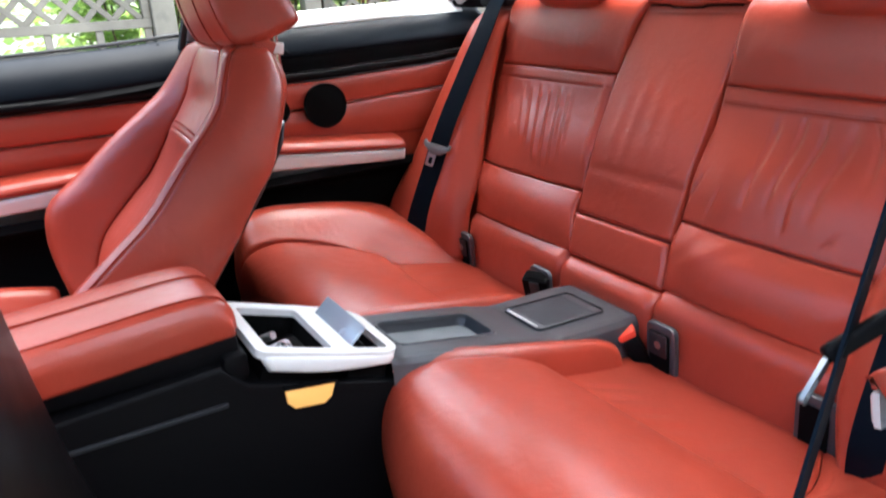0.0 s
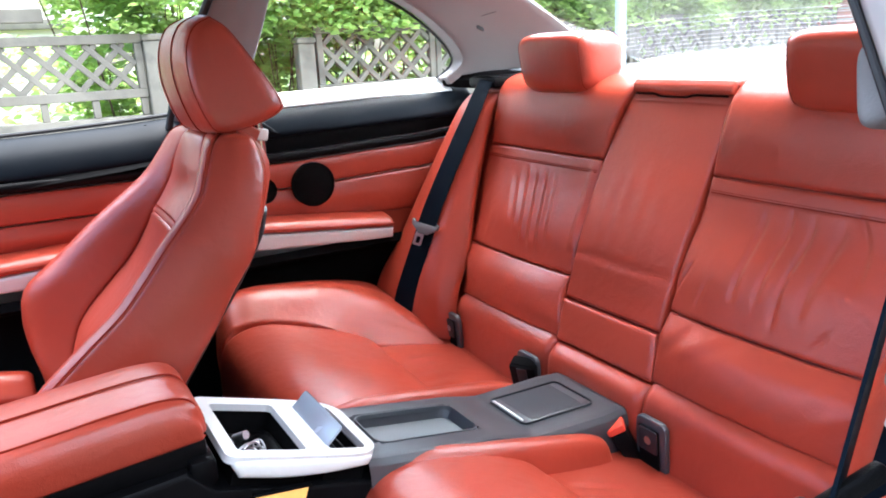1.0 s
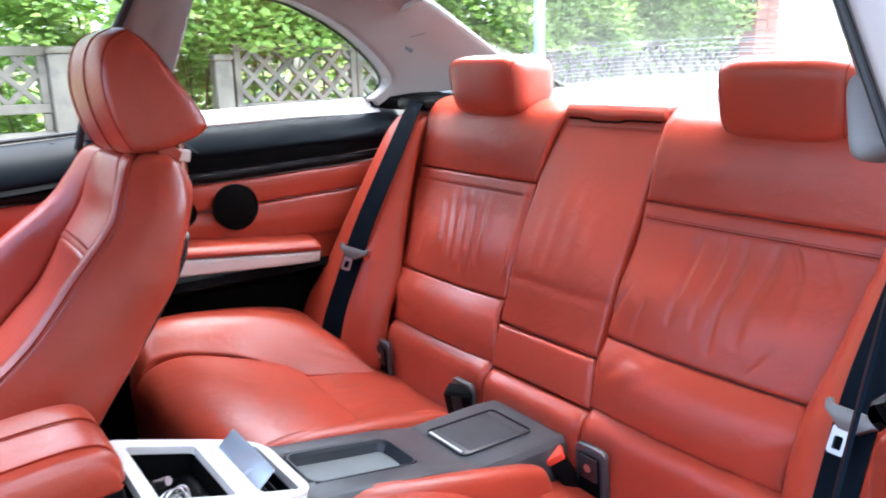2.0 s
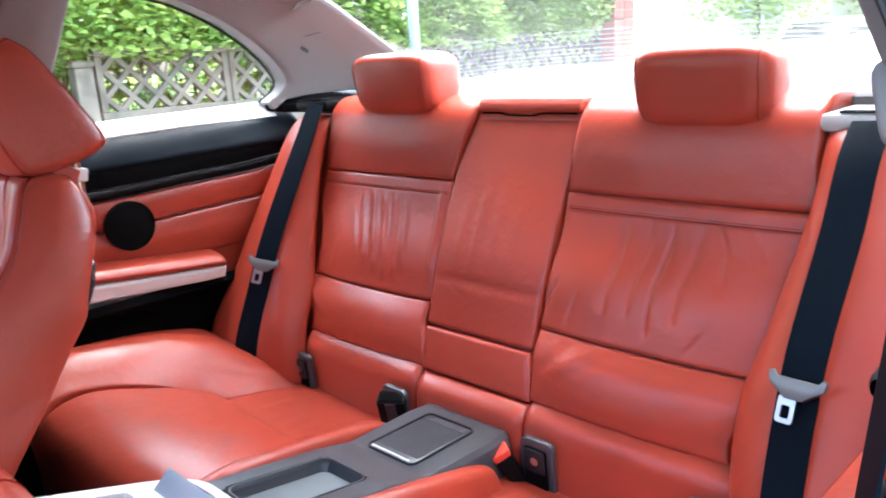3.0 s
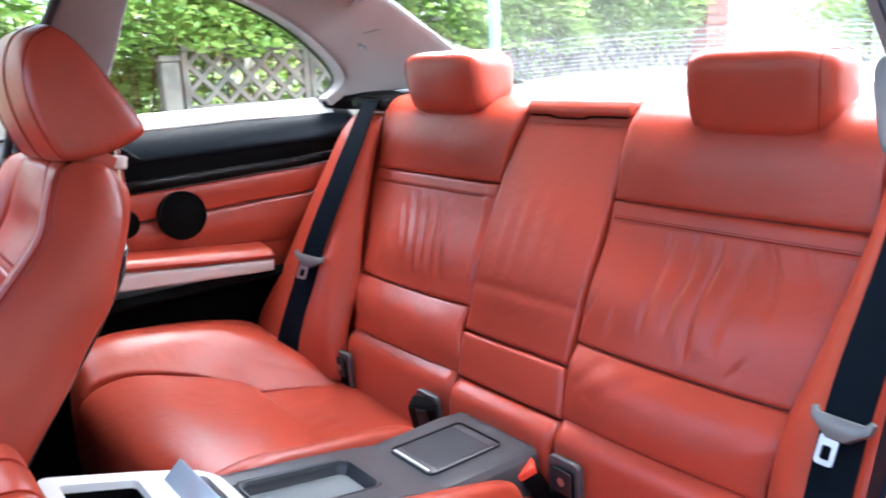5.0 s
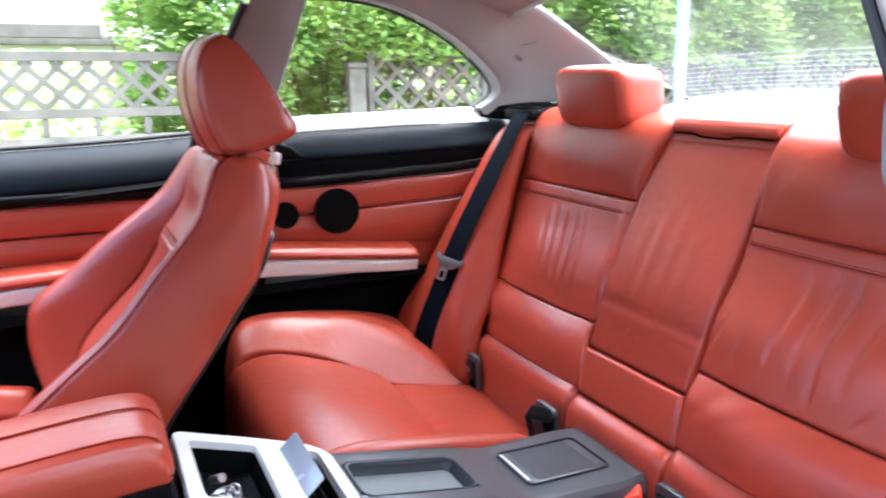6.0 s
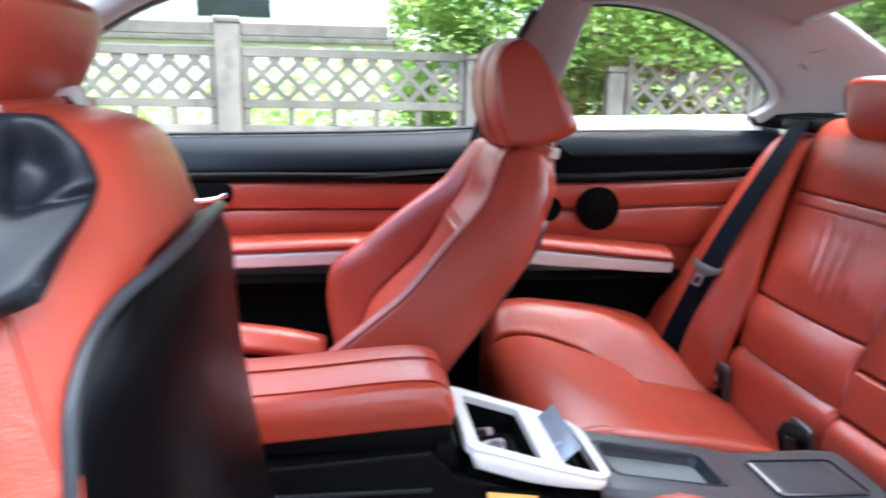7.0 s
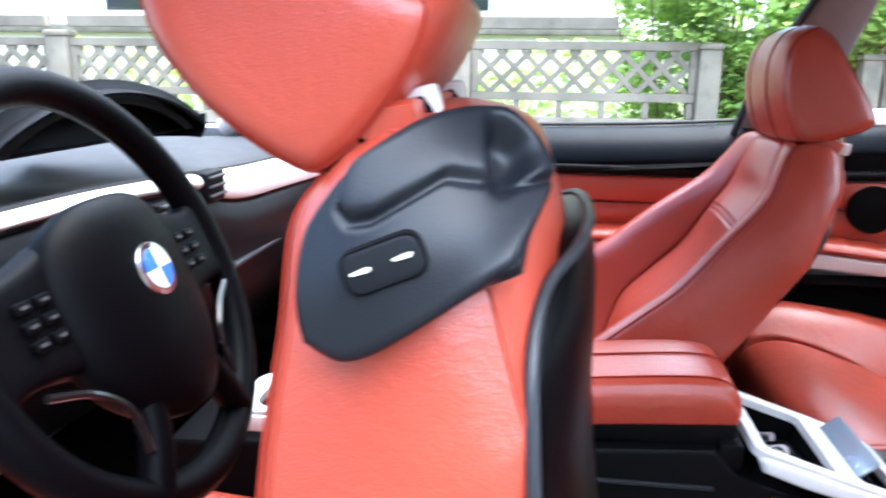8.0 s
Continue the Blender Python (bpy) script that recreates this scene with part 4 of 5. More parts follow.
    for i in range(len(ks) - 1):
        for j in range(n):
            faces.append([i * n + j, i * n + (j + 1) % n, (i + 1) * n + (j + 1) % n, (i + 1) * n + j])
    faces += [list(range(n))[::-1], [(len(ks) - 1) * n + j for j in range(n)]]
    hr = link_mesh("headrest", verts, faces, LEATHER, seat, "", True, 70)
    for k, sc in ((-0.93, 0.957), (0.93, 0.957), *(((-0.42, 1.016), (0.42, 1.016)) if outer > 0 else ())):
        loop = []
        for p in prof:
            q = mid + (p - mid) * sc
            loop.append((q[0] + 0.010 * k * k + (0.022 * (1 - k ** 4) * max(0.0, (q[0] - mid[0]) / 0.06)), k * (0.138 - 0.024 * q[1] / 0.19), q[1]))
        tube("stitching", loop, 0.0010, STITCH, hr, "", 6, True)
    for y in (-0.075, 0.075):
        tube("headrest_post", [(0.022, y, -0.03), (0.018, y, 0.070)] if outer > 0 else [(0.0, y, -0.02), (-0.002, y, 0.06)], 0.0065, CHROME, hr, "chrome post")
        box("post_sleeve", (-0.014, y - 0.013, -0.004), (0.014, y + 0.013, 0.012), BLACK, seat, "", 0.004, pose(-0.004, 0, 0.012))
        box("post_clip", (-0.011, y - 0.011, -0.010), (0.009, y + 0.009, 0.009), SILVER, seat, "bright silver catch", 0.003, pose(0.023, 0, 0.010, 0, 10, 0) if outer > 0 else pose(0.007, 0, 0.019, 0, 24, 0))
    # top between the shoulders
    z, f, b, w, d = STATIONS[0]
    patch("top_cover", [[(f + 0.006, k * w, z) for k in (-1, 0, 1)], [((f + b) / 2 + 0.01, k * w, z + 0.018) for k in (-1, 0, 1)], [(b + 0.03, k * w, z) for k in (-1, 0, 1)]], LEATHER, seat, (0, 0, 1), 14, 10, 0.003, 0.006)
    # shoulder panel with its lever, on the door side
    o = outer
    net = [[(-0.036, 0.173, 0.012), (-0.014, 0.170, 0.012), (0.012, 0.153, 0.008), (0.031, 0.131, -0.001), (0.048, 0.110, -0.016)],
           [(-0.065, 0.183, 0.003), (-0.034, 0.186, -0.006), (-0.003, 0.177, -0.016), (0.023, 0.153, -0.027), (0.050, 0.115, -0.042)],
           [(-0.087, 0.193, -0.018), (-0.058, 0.201, -0.031), (-0.025, 0.198, -0.039), (0.005, 0.180, -0.050), (0.043, 0.132, -0.062)],
           [(-0.100, 0.198, -0.040), (-0.084, 0.207, -0.060), (-0.050, 0.208, -0.068), (-0.014, 0.193, -0.073), (0.010, 0.175, -0.073)]]
    def relief(U, V):
        line = np.interp(U, (0.10, 0.15, 0.22, 0.32, 0.46, 0.60, 0.76, 0.92, 1.0), (0.10, 0.30, 0.40, 0.43, 0.40, 0.36, 0.45, 0.58, 0.62))
        inside = np.clip((U - 0.10) / 0.06, 0, 1)
        lever = 0.0040 / (1 + np.exp((V - line) / 0.03)) * inside
        cut = -0.0040 * np.exp(-((V - line) / 0.030) ** 2) * inside
        hollow = -0.019 * np.exp(-(((U - 0.86) / 0.075) ** 2 + ((V - 0.33) / 0.20) ** 2) ** 2)
        return lever + cut + hollow
    panel = patch("shoulder_panel", [[(x, o * (y + 0.003 + 0.0032 * max(0, i - 2)), z) for i, (x, y, z) in enumerate(r)] for r in net], PANEL, seat, (0, o, 0), 80, 120, 0.005, 0.008, thick=0.006, fn=relief, label="satin black plastic shoulder panel")
    return seat, panel


def cushion(c, loc):
    x, y, z = loc
    net = [[(x - 0.30, y + k * 0.15, z + h) for k, h in ((-1, 0.02), (0, 0.01), (1, 0.02))], [(x - 0.335, y + k * 0.15, z + 0.10) for k in (-1, 0, 1)], [(x - 0.30, y + k * 0.15, z + 0.165) for k in (-1, 0, 1)],
           [(x - 0.10, y + k * 0.15, z + 0.15) for k in (-1, 0, 1)], [(x + 0.2, y + k * 0.15, z + 0.10) for k in (-1, 0, 1)]]
    patch("seat_pad", net, LEATHER, c, (0, 0, 1), 20, 30, 0.008, 0.014)
    for s in (-1, 1):
        net = [[(x + dx, y + s * yy, z + zz) for yy, zz in ((0.152, h), (0.19, h + 0.035), (0.235, h + 0.02), (0.25, h - 0.04), (0.25, 0.0))] for dx, h in ((-0.30, 0.09), (-0.25, 0.15), (-0.1, 0.155), (0.1, 0.135), (0.22, 0.11))]
        patch("seat_bolster", net, LEATHER, c, (0, 0, 1), 26, 24, 0.006, 0.012)
    box("seat_base", (x - 0.27, y - 0.22, z - 0.12), (x + 0.25, y + 0.22, z + 0.08), DARK, c, "", 0.02)


passenger, _ = front_seat("front_seat", "red leather front passenger seat with side bolsters and dark piping", 1, 1.0, 0.036)
passenger.matrix_basis = pose(-0.507, 0.375, 1.008)
cushion(passenger, (-1.10, 0.375, 0.452))

driver, dpanel = front_seat("front_seat", "red leather driver seat tipped forward with a black shoulder panel", -1, 0.0, 0.026, ((-0.106, 0.130), (-0.116, 0.160), (-0.14, 0.184), (-0.20, 0.203), (-0.28, 0.211), (-0.37, 0.213), (-0.5, 0.213)), 0.022, DRIVER_STATIONS, 0.014)
# release lever, its hollow and the fore-and-aft switch
sm = pose(-0.037, -0.2045, -0.0345, 6, 18, 5)
ring_plate("switch_gap", rounded(0.0412, 0.0222, 0.0076), rounded(0.0395, 0.0205, 0.007), "y", -0.0034, 0.004, DARK, dpanel, "", sm)
plate("switch", rounded(0.0395, 0.0205, 0.007), "y", -0.0050, 0.006, PANEL, dpanel, "rocker switch with two white marks", 0.002, sm)
for dx in (-0.0105, 0.0105):
    plate("switch_mark", [(-0.005, -0.0006), (0.0035, -0.0012), (0.005, 0.0002), (0.0035, 0.0012), (-0.005, 0.0008)], "y", -0.0060, -0.0052, SILVER, dpanel, "", 0, sm @ pose(dx, 0, 0.001))
driver.matrix_basis = pose(-1.030, -0.440, 1.098, 0, -40, 0)
cushion(driver, (-1.28, -0.43, 0.45))


# ---- right side: door, quarter panel, window frames ----
def zs(x):
    return float(np.interp(x, (-1.9, -1.15, -0.88, -0.58, -0.33, 0.13), (0.990, 1.004, 1.010, 1.020, 1.044, 1.055)))


def zl(x):
    return float(np.interp(x, (-1.9, -1.0, -0.63, -0.28, 0.03, 0.13), (0.900, 0.911, 0.910, 0.910, 0.922, 0.932)))


def zt(x):
    return float(np.interp(x, (-1.9, -1.09, -0.88, -0.60, -0.44, -0.15, -0.09), (0.75, 0.763, 0.771, 0.775, 0.772, 0.741, 0.735)))


def zb(x):
    return float(np.interp(x, (-1.9, -1.09, -0.88, -0.60, -0.44, -0.15, -0.09), (0.715, 0.733, 0.740, 0.740, 0.736, 0.714, 0.712)))


def lining(thing, x0, x1, s, arm_end):
    xs = np.linspace(x0, x1, 9)
    out = (0, -s, 0.2)
    Y = lambda x: (0.678 if s > 0 else 0.692) - 0.02 * max(0.0, (x + 0.1) / 0.23)
    patch("window_ledge", [[(x, s * (Y(x) + dy), zs(x) + dz) for x in xs] for dy, dz in ((0.070, 0.002), (0.052, -0.007), (0.036, -0.018), (0.021, -0.032), (0.008, -0.050), (0.0, -0.068), (0.003, -0.077))] , PAD, thing, out, 40, 22, 0.002, 0.004, label="black soft-touch window ledge")
    patch("upper_recess", [[(x, s * (Y(x) + dy), zs(x) - 0.072 + dz * (zs(x) - 0.072 - zl(x) - 0.024)) for x in xs] for dy, dz in ((0.004, 0), (0.010, -1.0))], DARK, thing, out, 30, 4, 0.001, 0.002)
    patch("beltline_strip", [[(x, s * (Y(x) - 0.004 + dy), zl(x) + dz) for x in xs] for dy, dz in ((0.004, 0.026), (-0.004, 0.020), (-0.004, 0.010), (0.004, 0.003))], BLACK, thing, out, 30, 8, 0.002, 0.003, label="black moulded strip under the window ledge")
    patch("leather_upper", [[(x, s * (Y(x) + dy), zl(x) + dz) for x in xs] for dy, dz in ((0.0, 0.002), (-0.004, -0.02), (-0.001, -0.056))], LEATHER, thing, out, 30, 12, 0.005, 0.008)
    xa = np.linspace(x0 if s > 0 else -0.31, arm_end, 9)
    patch("leather_lower", [[(x, s * (Y(x) + dy), zl(x) * (1 - k) + (zt(x) + 0.028) * k - 0.057 * (1 - k)) for x in xs] for dy, k in ((0.001, 0), (-0.006, 0.5), (0.004, 1.0))], LEATHER, thing, out, 30, 14, 0.005, 0.008)
    patch("arm_shelf", [[(x, s * (Y(x) + dy), zt(x) + dz) for x in xa] for dy, dz in ((0.008, 0.034), (-0.012, 0.032), (-0.044, 0.026), (-0.058, 0.014), (-0.056, 0.003))], LEATHER, thing, (0, -s, 1), 34, 14, 0.003, 0.006, thick=0.02 if s > 0 else 0.035)
    seam("arm_stitching", [(x, s * (Y(x) - 0.0585), zt(x) + 0.0115) for x in xa], thing, 0.0014)
    patch("trim_strip", [[(x, s * (Y(x) - 0.056 + 0.006 * k), zt(x) * (1 - k) + zb(x) * k) for x in xa] for k in (0, 0.3, 0.7, 1)], SILVER, thing, out, 34, 10, 0.004, 0.006, thick=0.006, label="pale silver trim strip")
    patch("arm_end_wall", [[(x, s * (Y(x) + 0.008), z) for x in (arm_end - 0.04, arm_end + 0.05, x1)] for z in (0.80, 0.75, 0.70)], LEATHER, thing, out, 8, 8, 0.001, 0.002)
    patch("pocket_wall", [[(x, s * (Y(x) + dy), z) for x in xs] for dy, z in ((-0.045 if s > 0 else 0.010, 0.70), (0.005, 0.66), (0.012, 0.5), (-0.02, 0.30))], DARK, thing, out, 20, 20, 0.002, 0.004)


door = empty("passenger_door", "closed passenger door lined with red leather and silver trim", "car door", (-1.15, 0.68, 0.3))
lining(door, -1.92, -0.478, 1, -0.48)
plate("handle_recess", rounded(0.13, 0.046, 0.020), "y", 0.669, 0.680, DARK, door, "black hollow behind the door handle", 0.004, pose(-1.143, 0, 0.890))
tube("door_handle", [(-1.203, 0.668, 0.878), (-1.158, 0.657, 0.876), (-1.113, 0.656, 0.880), (-1.090, 0.664, 0.888)], 0.006, CHROME, door, "chrome door handle", 10, False, 16)
plate("pocket_lip", [(-1.7, 0.50), (-0.95, 0.50), (-0.90, 0.53), (-0.90, 0.545), (-1.7, 0.545)], "y", 0.615, 0.63, BLACK, door, "", 0.004)
tube("glass_seal", [(x, 0.752, zs(x) + 0.006) for x in np.linspace(-1.92, -0.50, 8)], 0.0045, RUBBER, door, "black seal along the window", 8, False, 24)
tube("lock_pin", [(-0.595, 0.735, 0.995), (-0.595, 0.735, 1.016)], 0.0045, BLACK, door, "black lock pin")

quarter = empty("quarter_panel", "rear side panel in red leather with two speakers", "car side panel", (-0.2, 0.68, 0.3), "rear side panels")
lining(quarter, -0.474, 0.17, 1, -0.095)
for x, r in ((-0.268, 0.050), (-0.382, 0.028)):
    disc = [(r * math.cos(a), r * math.sin(a)) for a in np.linspace(0, 2 * math.pi, 41)[:-1]]
    sp = plate("speaker", disc, "y", 0.664, 0.676, GRILLE, quarter, "round black speaker grille", 0.003, pose(x, 0, 0.857))
    ring_plate("speaker_rim", disc, [(p * 0.93, q * 0.93) for p, q in disc], "y", 0.6625, 0.667, GRILLE, sp, "", pose(x, 0, 0.857))
net = [[(-0.47, 0.674, zs(-0.47) - 0.012), (-0.42, 0.671, zs(-0.42) - 0.014), (-0.36, 0.672, zs(-0.36) - 0.040)], [(-0.47, 0.672, zs(-0.47) - 0.05), (-0.42, 0.670, zs(-0.42) - 0.06), (-0.33, 0.672, zs(-0.33) - 0.068)]]
patch("belt_cover", net, BLACK, quarter, (0, -1, 0), 14, 10, 0.004, 0.008, thick=0.012, label="black moulded belt cover")
near_quarter = empty("quarter_panel", "rear side panel in red leather beside the near seat", "car side panel", (-0.2, -0.68, 0.3), "rear side panels")
lining(near_quarter, -0.385, 0.13, -1, -0.085)


# ---- car shell ----
shell = empty("coupe", "white coupe body with grey pillar trim and dark carpet", "car", (-0.4, 0, 0.15))
LEAN = lambda z: 0.735 - 0.52 * (z - 1.05)
WIN = ((-0.36, 1.293), (-0.27, 1.295), (-0.18, 1.285), (-0.10, 1.262), (-0.02, 1.228), (0.05, 1.188), (0.105, 1.148), (0.134, 1.115), (0.128, 1.092), (0.100, 1.070))
EDGE = ((-0.36, 0.46, 1.345), (-0.27, 0.46, 1.345), (-0.18, 0.47, 1.342), (-0.06, 0.48, 1.330), (0.083, 0.50, 1.298), (0.16, 0.505, 1.272), (0.24, 0.512, 1.230), (0.323, 0.52, 1.184), (0.43, 0.535, 1.125), (0.53, 0.55, 1.080))
for s in (1, -1):
    a = [(x, s * (LEAN(z) - 0.046), z) for x, z in WIN]
    mid = [((p[0] + q[0]) / 2, s * ((abs(p[1]) + q[1]) / 2 + 0.012), (p[2] + q[2]) / 2 + 0.006) for p, q in zip(a, EDGE)]
    b = [(x, s * y, z) for x, y, z in EDGE]
    patch("pillar_trim_rear", [a, mid, b], TRIM, shell, (0, -s, 0), 48, 14, 0.003, 0.006, thick=0.012, label="grey rear pillar trim")
    # reveal between trim and side glass
    patch("window_reveal", [[(x, s * LEAN(z), z) for x, z in WIN], a], TRIM, shell, (0, -s, -0.5), 48, 4, 0.001, 0.002)
    tube("window_seal", [(x - 0.004, s * (LEAN(z) - 0.002), z - 0.002) for x, z in WIN], 0.003, RUBBER, shell, "", 8, False, 50)
    patch("shelf_corner", [[(0.10, s * 0.70, 1.062), (0.14, s * 0.66, 1.064), (0.20, s * 0.56, 1.062)], [(0.125, s * 0.71, 1.085), (0.22, s * 0.63, 1.075), (0.32, s * 0.58, 1.066)], [(0.20, s * 0.70, 1.10), (0.33, s * 0.64, 1.08), (0.5, s * 0.6, 1.07)]], BLACK, shell, (0, 0, 1), 14, 10, 0.002, 0.004, label="black corner of the parcel shelf")
    # white strip along the window's lower edge
    patch("window_band", [[(x, s * (0.712 - 0.02 * max(0.0, (x + 0.1) / 0.23)), zs(x) - 0.016) for x in np.linspace(-0.39, 0.125, 8)], [(x, s * (LEAN(zs(x)) - 0.014), zs(x) + 0.004) for x in np.linspace(-0.39, 0.125, 8)], [(x, s * (LEAN(zs(x)) - 0.003), zs(x) + 0.018) for x in np.linspace(-0.39, 0.115, 8)]], PAINT, shell, (0, -s, 0.5), 24, 8, 0.002, 0.004, thick=0.01, label="white band below the side window")
    bottom = [(x, zs(x) - 0.004) for x in np.linspace(-0.40, 0.10, 10)]
    side = patch("side_window", [[(x, s * LEAN(z), z) for x, z in bottom], [(x, s * LEAN(z), z) for x, z in WIN]], GLASS, shell, (0, s, 0), 20, 8, 0.0, 0.004, thick=0.004, label="clear side window", closed=True)
    side.visible_shadow = False
    # middle pillar
    if s < 0:
        continue
    net = [[(xf, LEAN(z) - 0.022, z), ((xf + xr) / 2, LEAN(z) - 0.040, z), (xr, LEAN(z) - 0.022, z)] for z, xf, xr in ((1.00, -0.545, -0.405), (1.08, -0.527, -0.384), (1.18, -0.490, -0.358), (1.28, -0.447, -0.335), (1.36, -0.41, -0.30))]
    patch("pillar_trim_middle", net, TRIM, shell, (0, -s, 0), 16, 24, 0.004, 0.010, thick=0.03, label="grey middle pillar trim")
# door pillar beside the open driver's door: inner trim, seal and painted outer face
inner_y = lambda z: -(0.711 - 0.43 * (z - 1.1))
seam_y = lambda z: -(0.7255 - 0.45 * (z - 1.1))
PZ = (0.90, 1.00, 1.10, 1.20, 1.30, 1.36)
patch("pillar_trim_middle", [[(-0.40, inner_y(z) - 0.03, z), (-0.463, inner_y(z), z), (-0.478, seam_y(z) + 0.004, z), (-0.492, seam_y(z), z)] for z in PZ], TRIM, shell, (-1, 0.4, 0), 18, 26, 0.003, 0.006, thick=0.012, label="grey middle pillar trim")
tube("aperture_seal", [(-0.496, seam_y(z) - 0.002, z) for z in PZ], 0.0022, ANCHOR, shell, "grey seal round the door opening", 8, False, 24)
patch("pillar_face", [[(-0.498, seam_y(z) - 0.004, z), (-0.520, seam_y(z) - 0.045, z), (-0.510, seam_y(z) - 0.09, z)] for z in PZ], PAINT, shell, (-1, 0, 0), 12, 24, 0.003, 0.006, thick=0.012, label="white painted door pillar")
for s in (1, -1):
    # roof rail and windscreen pillar
    tube("roof_rail", [(-0.25, s * 0.60, 1.340), (-0.5, s * 0.595, 1.362), (-0.8, s * 0.595, 1.365), (-1.05, s * 0.60, 1.345), (-1.25, s * 0.62, 1.285), (-1.48, s * 0.67, 1.14), (-1.70, s * 0.71, 0.99)], 0.028, TRIM, shell, "", 12, False, 40)
    tube("door_frame", [(-0.25, s * 0.635, 1.322), (-0.5, s * 0.63, 1.342), (-0.8, s * 0.63, 1.345), (-1.05, s * 0.635, 1.325), (-1.25, s * 0.655, 1.265), (-1.48, s * 0.705, 1.12), (-1.70, s * 0.74, 0.975)], 0.016, RUBBER, shell, "black door frame seal", 10, False, 40)
def wedge(p):
    p.y *= 1 - 0.25 * p.z / 0.024
    p.x *= 1 - 0.2 * p.z / 0.024
    return p
pillow("anchor_cover", (0.036, 0.032, 0.050), TRIM, drv, pose(-0.462, -0.708, 1.116, -24, 8, 0) @ Matrix.Scale(0.88, 4), 5.0, wedge, "pale grey plastic belt anchor cover", 12)
tube("pillar_seal", [(-0.553, 0.715, 1.005), (-0.535, 0.690, 1.08), (-0.498, 0.64, 1.18), (-0.455, 0.59, 1.28)], 0.008, RUBBER, shell, "", 8, False, 16)
seam("pillar_joint", [(0.0808, 0.6235, 1.1866), (0.1218, 0.6035, 1.2001), (0.1745, 0.5645, 1.2150)], shell, 0.0007, GREY, 16)
plate("airbag_badge", rounded(0.022, 0.010, 0.004), "y", -0.0012, 0.0012, ANCHOR, shell, "small grey safety badge", 0.001, pose(0.137, 0.577, 1.180, -24, 25, 0))
patch("headliner", [[(x, y, z - 0.03 * abs(y / 0.5) ** 3) for y in (-0.6, -0.3, 0, 0.3, 0.6)] for x, z in ((-1.12, 1.352), (-1.0, 1.380), (-0.8, 1.392), (-0.4, 1.392), (-0.1, 1.358), (0.09, 1.31))], LINER, shell, (0, 0, -1), 20, 24, 0.002, 0.01, label="grey fabric headliner")
patch("roof_skin", [[(x, y, z - 0.05 * abs(y / 0.6) ** 3) for y in (-0.64, -0.3, 0, 0.3, 0.64)] for x, z in ((-1.15, 1.362), (-1.0, 1.400), (-0.8, 1.412), (-0.4, 1.412), (-0.1, 1.378), (0.10, 1.325))], PAINT, shell, (0, 0, 1), 20, 24, 0.002, 0.01, label="white painted roof")
rail = [(-0.0 + x, y, z) for x, y, z in ((0.083, -0.50, 1.298), (0.095, -0.25, 1.312), (0.10, 0, 1.316), (0.095, 0.25, 1.312), (0.083, 0.50, 1.298))]
tube("rear_header", rail, 0.014, LINER, shell, "", 8, False, 20)
shelf = patch("parcel_shelf", [[(x, y, z) for y in np.linspace(-0.60, 0.60, 5)] for x, z in ((0.235, 1.066), (0.40, 1.064), (0.56, 1.066), (0.63, 1.080))], SHELF, shell, (0, 0, 1), 20, 14, 0.003, 0.01, label="grey parcel shelf")
glass_net = [[(x, y * k, z + 0.02 * (1 - (y / 0.52) ** 2)) for y in (-0.52, -0.26, 0, 0.26, 0.52)] for x, z, k in ((0.088, 1.305, 0.97), (0.36, 1.178, 1.02), (0.66, 1.075, 1.08))]
pane = patch("rear_window", glass_net, GLASS, shell, (0, 0, 1), 16, 12, 0.0, 0.004, thick=0.004, label="clear rear window", closed=True)
pane.visible_shadow = False
for k in range(9):
    tube("heater_wire", across(glass_net, 0.56 + 0.04 * k, 0.04, 0.96, (0, 0, -0.005)), 0.00018, STEEL, pane, "", 4, False, 24)
patch("boot_lid", [[(x, y, z - 0.04 * (abs(y) / 0.7) ** 2) for y in np.linspace(-0.72, 0.72, 7)] for x, z in ((0.66, 1.072), (0.75, 1.090), (0.95, 1.100), (1.12, 1.106), (1.18, 1.07), (1.22, 0.8))], PAINT, shell, (0, 0, 1), 30, 26, 0.003, 0.01, label="white painted boot lid")
patch("outer_skin", [[(x, y, z) for x in (-2.3, -1.2, 0.0, 1.2)] for y, z in ((0.745, 1.0), (0.82, 0.95), (0.88, 0.75), (0.86, 0.35), (0.80, 0.22))], PAINT, shell, (0, 1, 0), 12, 20, 0.002, 0.01, label="white painted side")
patch("outer_skin", [[(x, -y, z) for x in (-0.40, 0.2, 0.7, 1.2)] for y, z in ((0.775, 1.03), (0.82, 0.95), (0.88, 0.75), (0.86, 0.35), (0.80, 0.22))], PAINT, shell, (0, -1, 0), 12, 20, 0.002, 0.01, label="white painted side")
box("floor_pan", (-2.2, -0.74, 0.24), (0.3, 0.74, 0.30), CARPET, shell, "black carpeted floor", 0.01)
box("sill", (-1.9, -0.80, 0.22), (-0.40, -0.70, 0.38), BLACK, shell, "black door sill", 0.015)
box("bulkhead", (-2.25, -0.74, 0.24), (-2.15, 0.74, 0.95), DARK, shell, "", 0.01)
box("rear_wall", (0.3, -0.7, 0.24), (0.34, 0.7, 1.05), DARK, shell, "", 0.005)
box("bonnet", (-3.2, -0.8, 0.3), (-2.0, 0.8, 0.93), PAINT, shell, "white painted bonnet", 0.08)
patch("floor_mat", [[(x, y, z) for y in (0.08, 0.4, 0.62)] for x, z in ((-1.0, 0.325), (-0.7, 0.318), (-0.5, 0.33))], CARPET, shell, (0, 0, 1), 10, 10, 0.004, 0.01, label="black carpet mat")


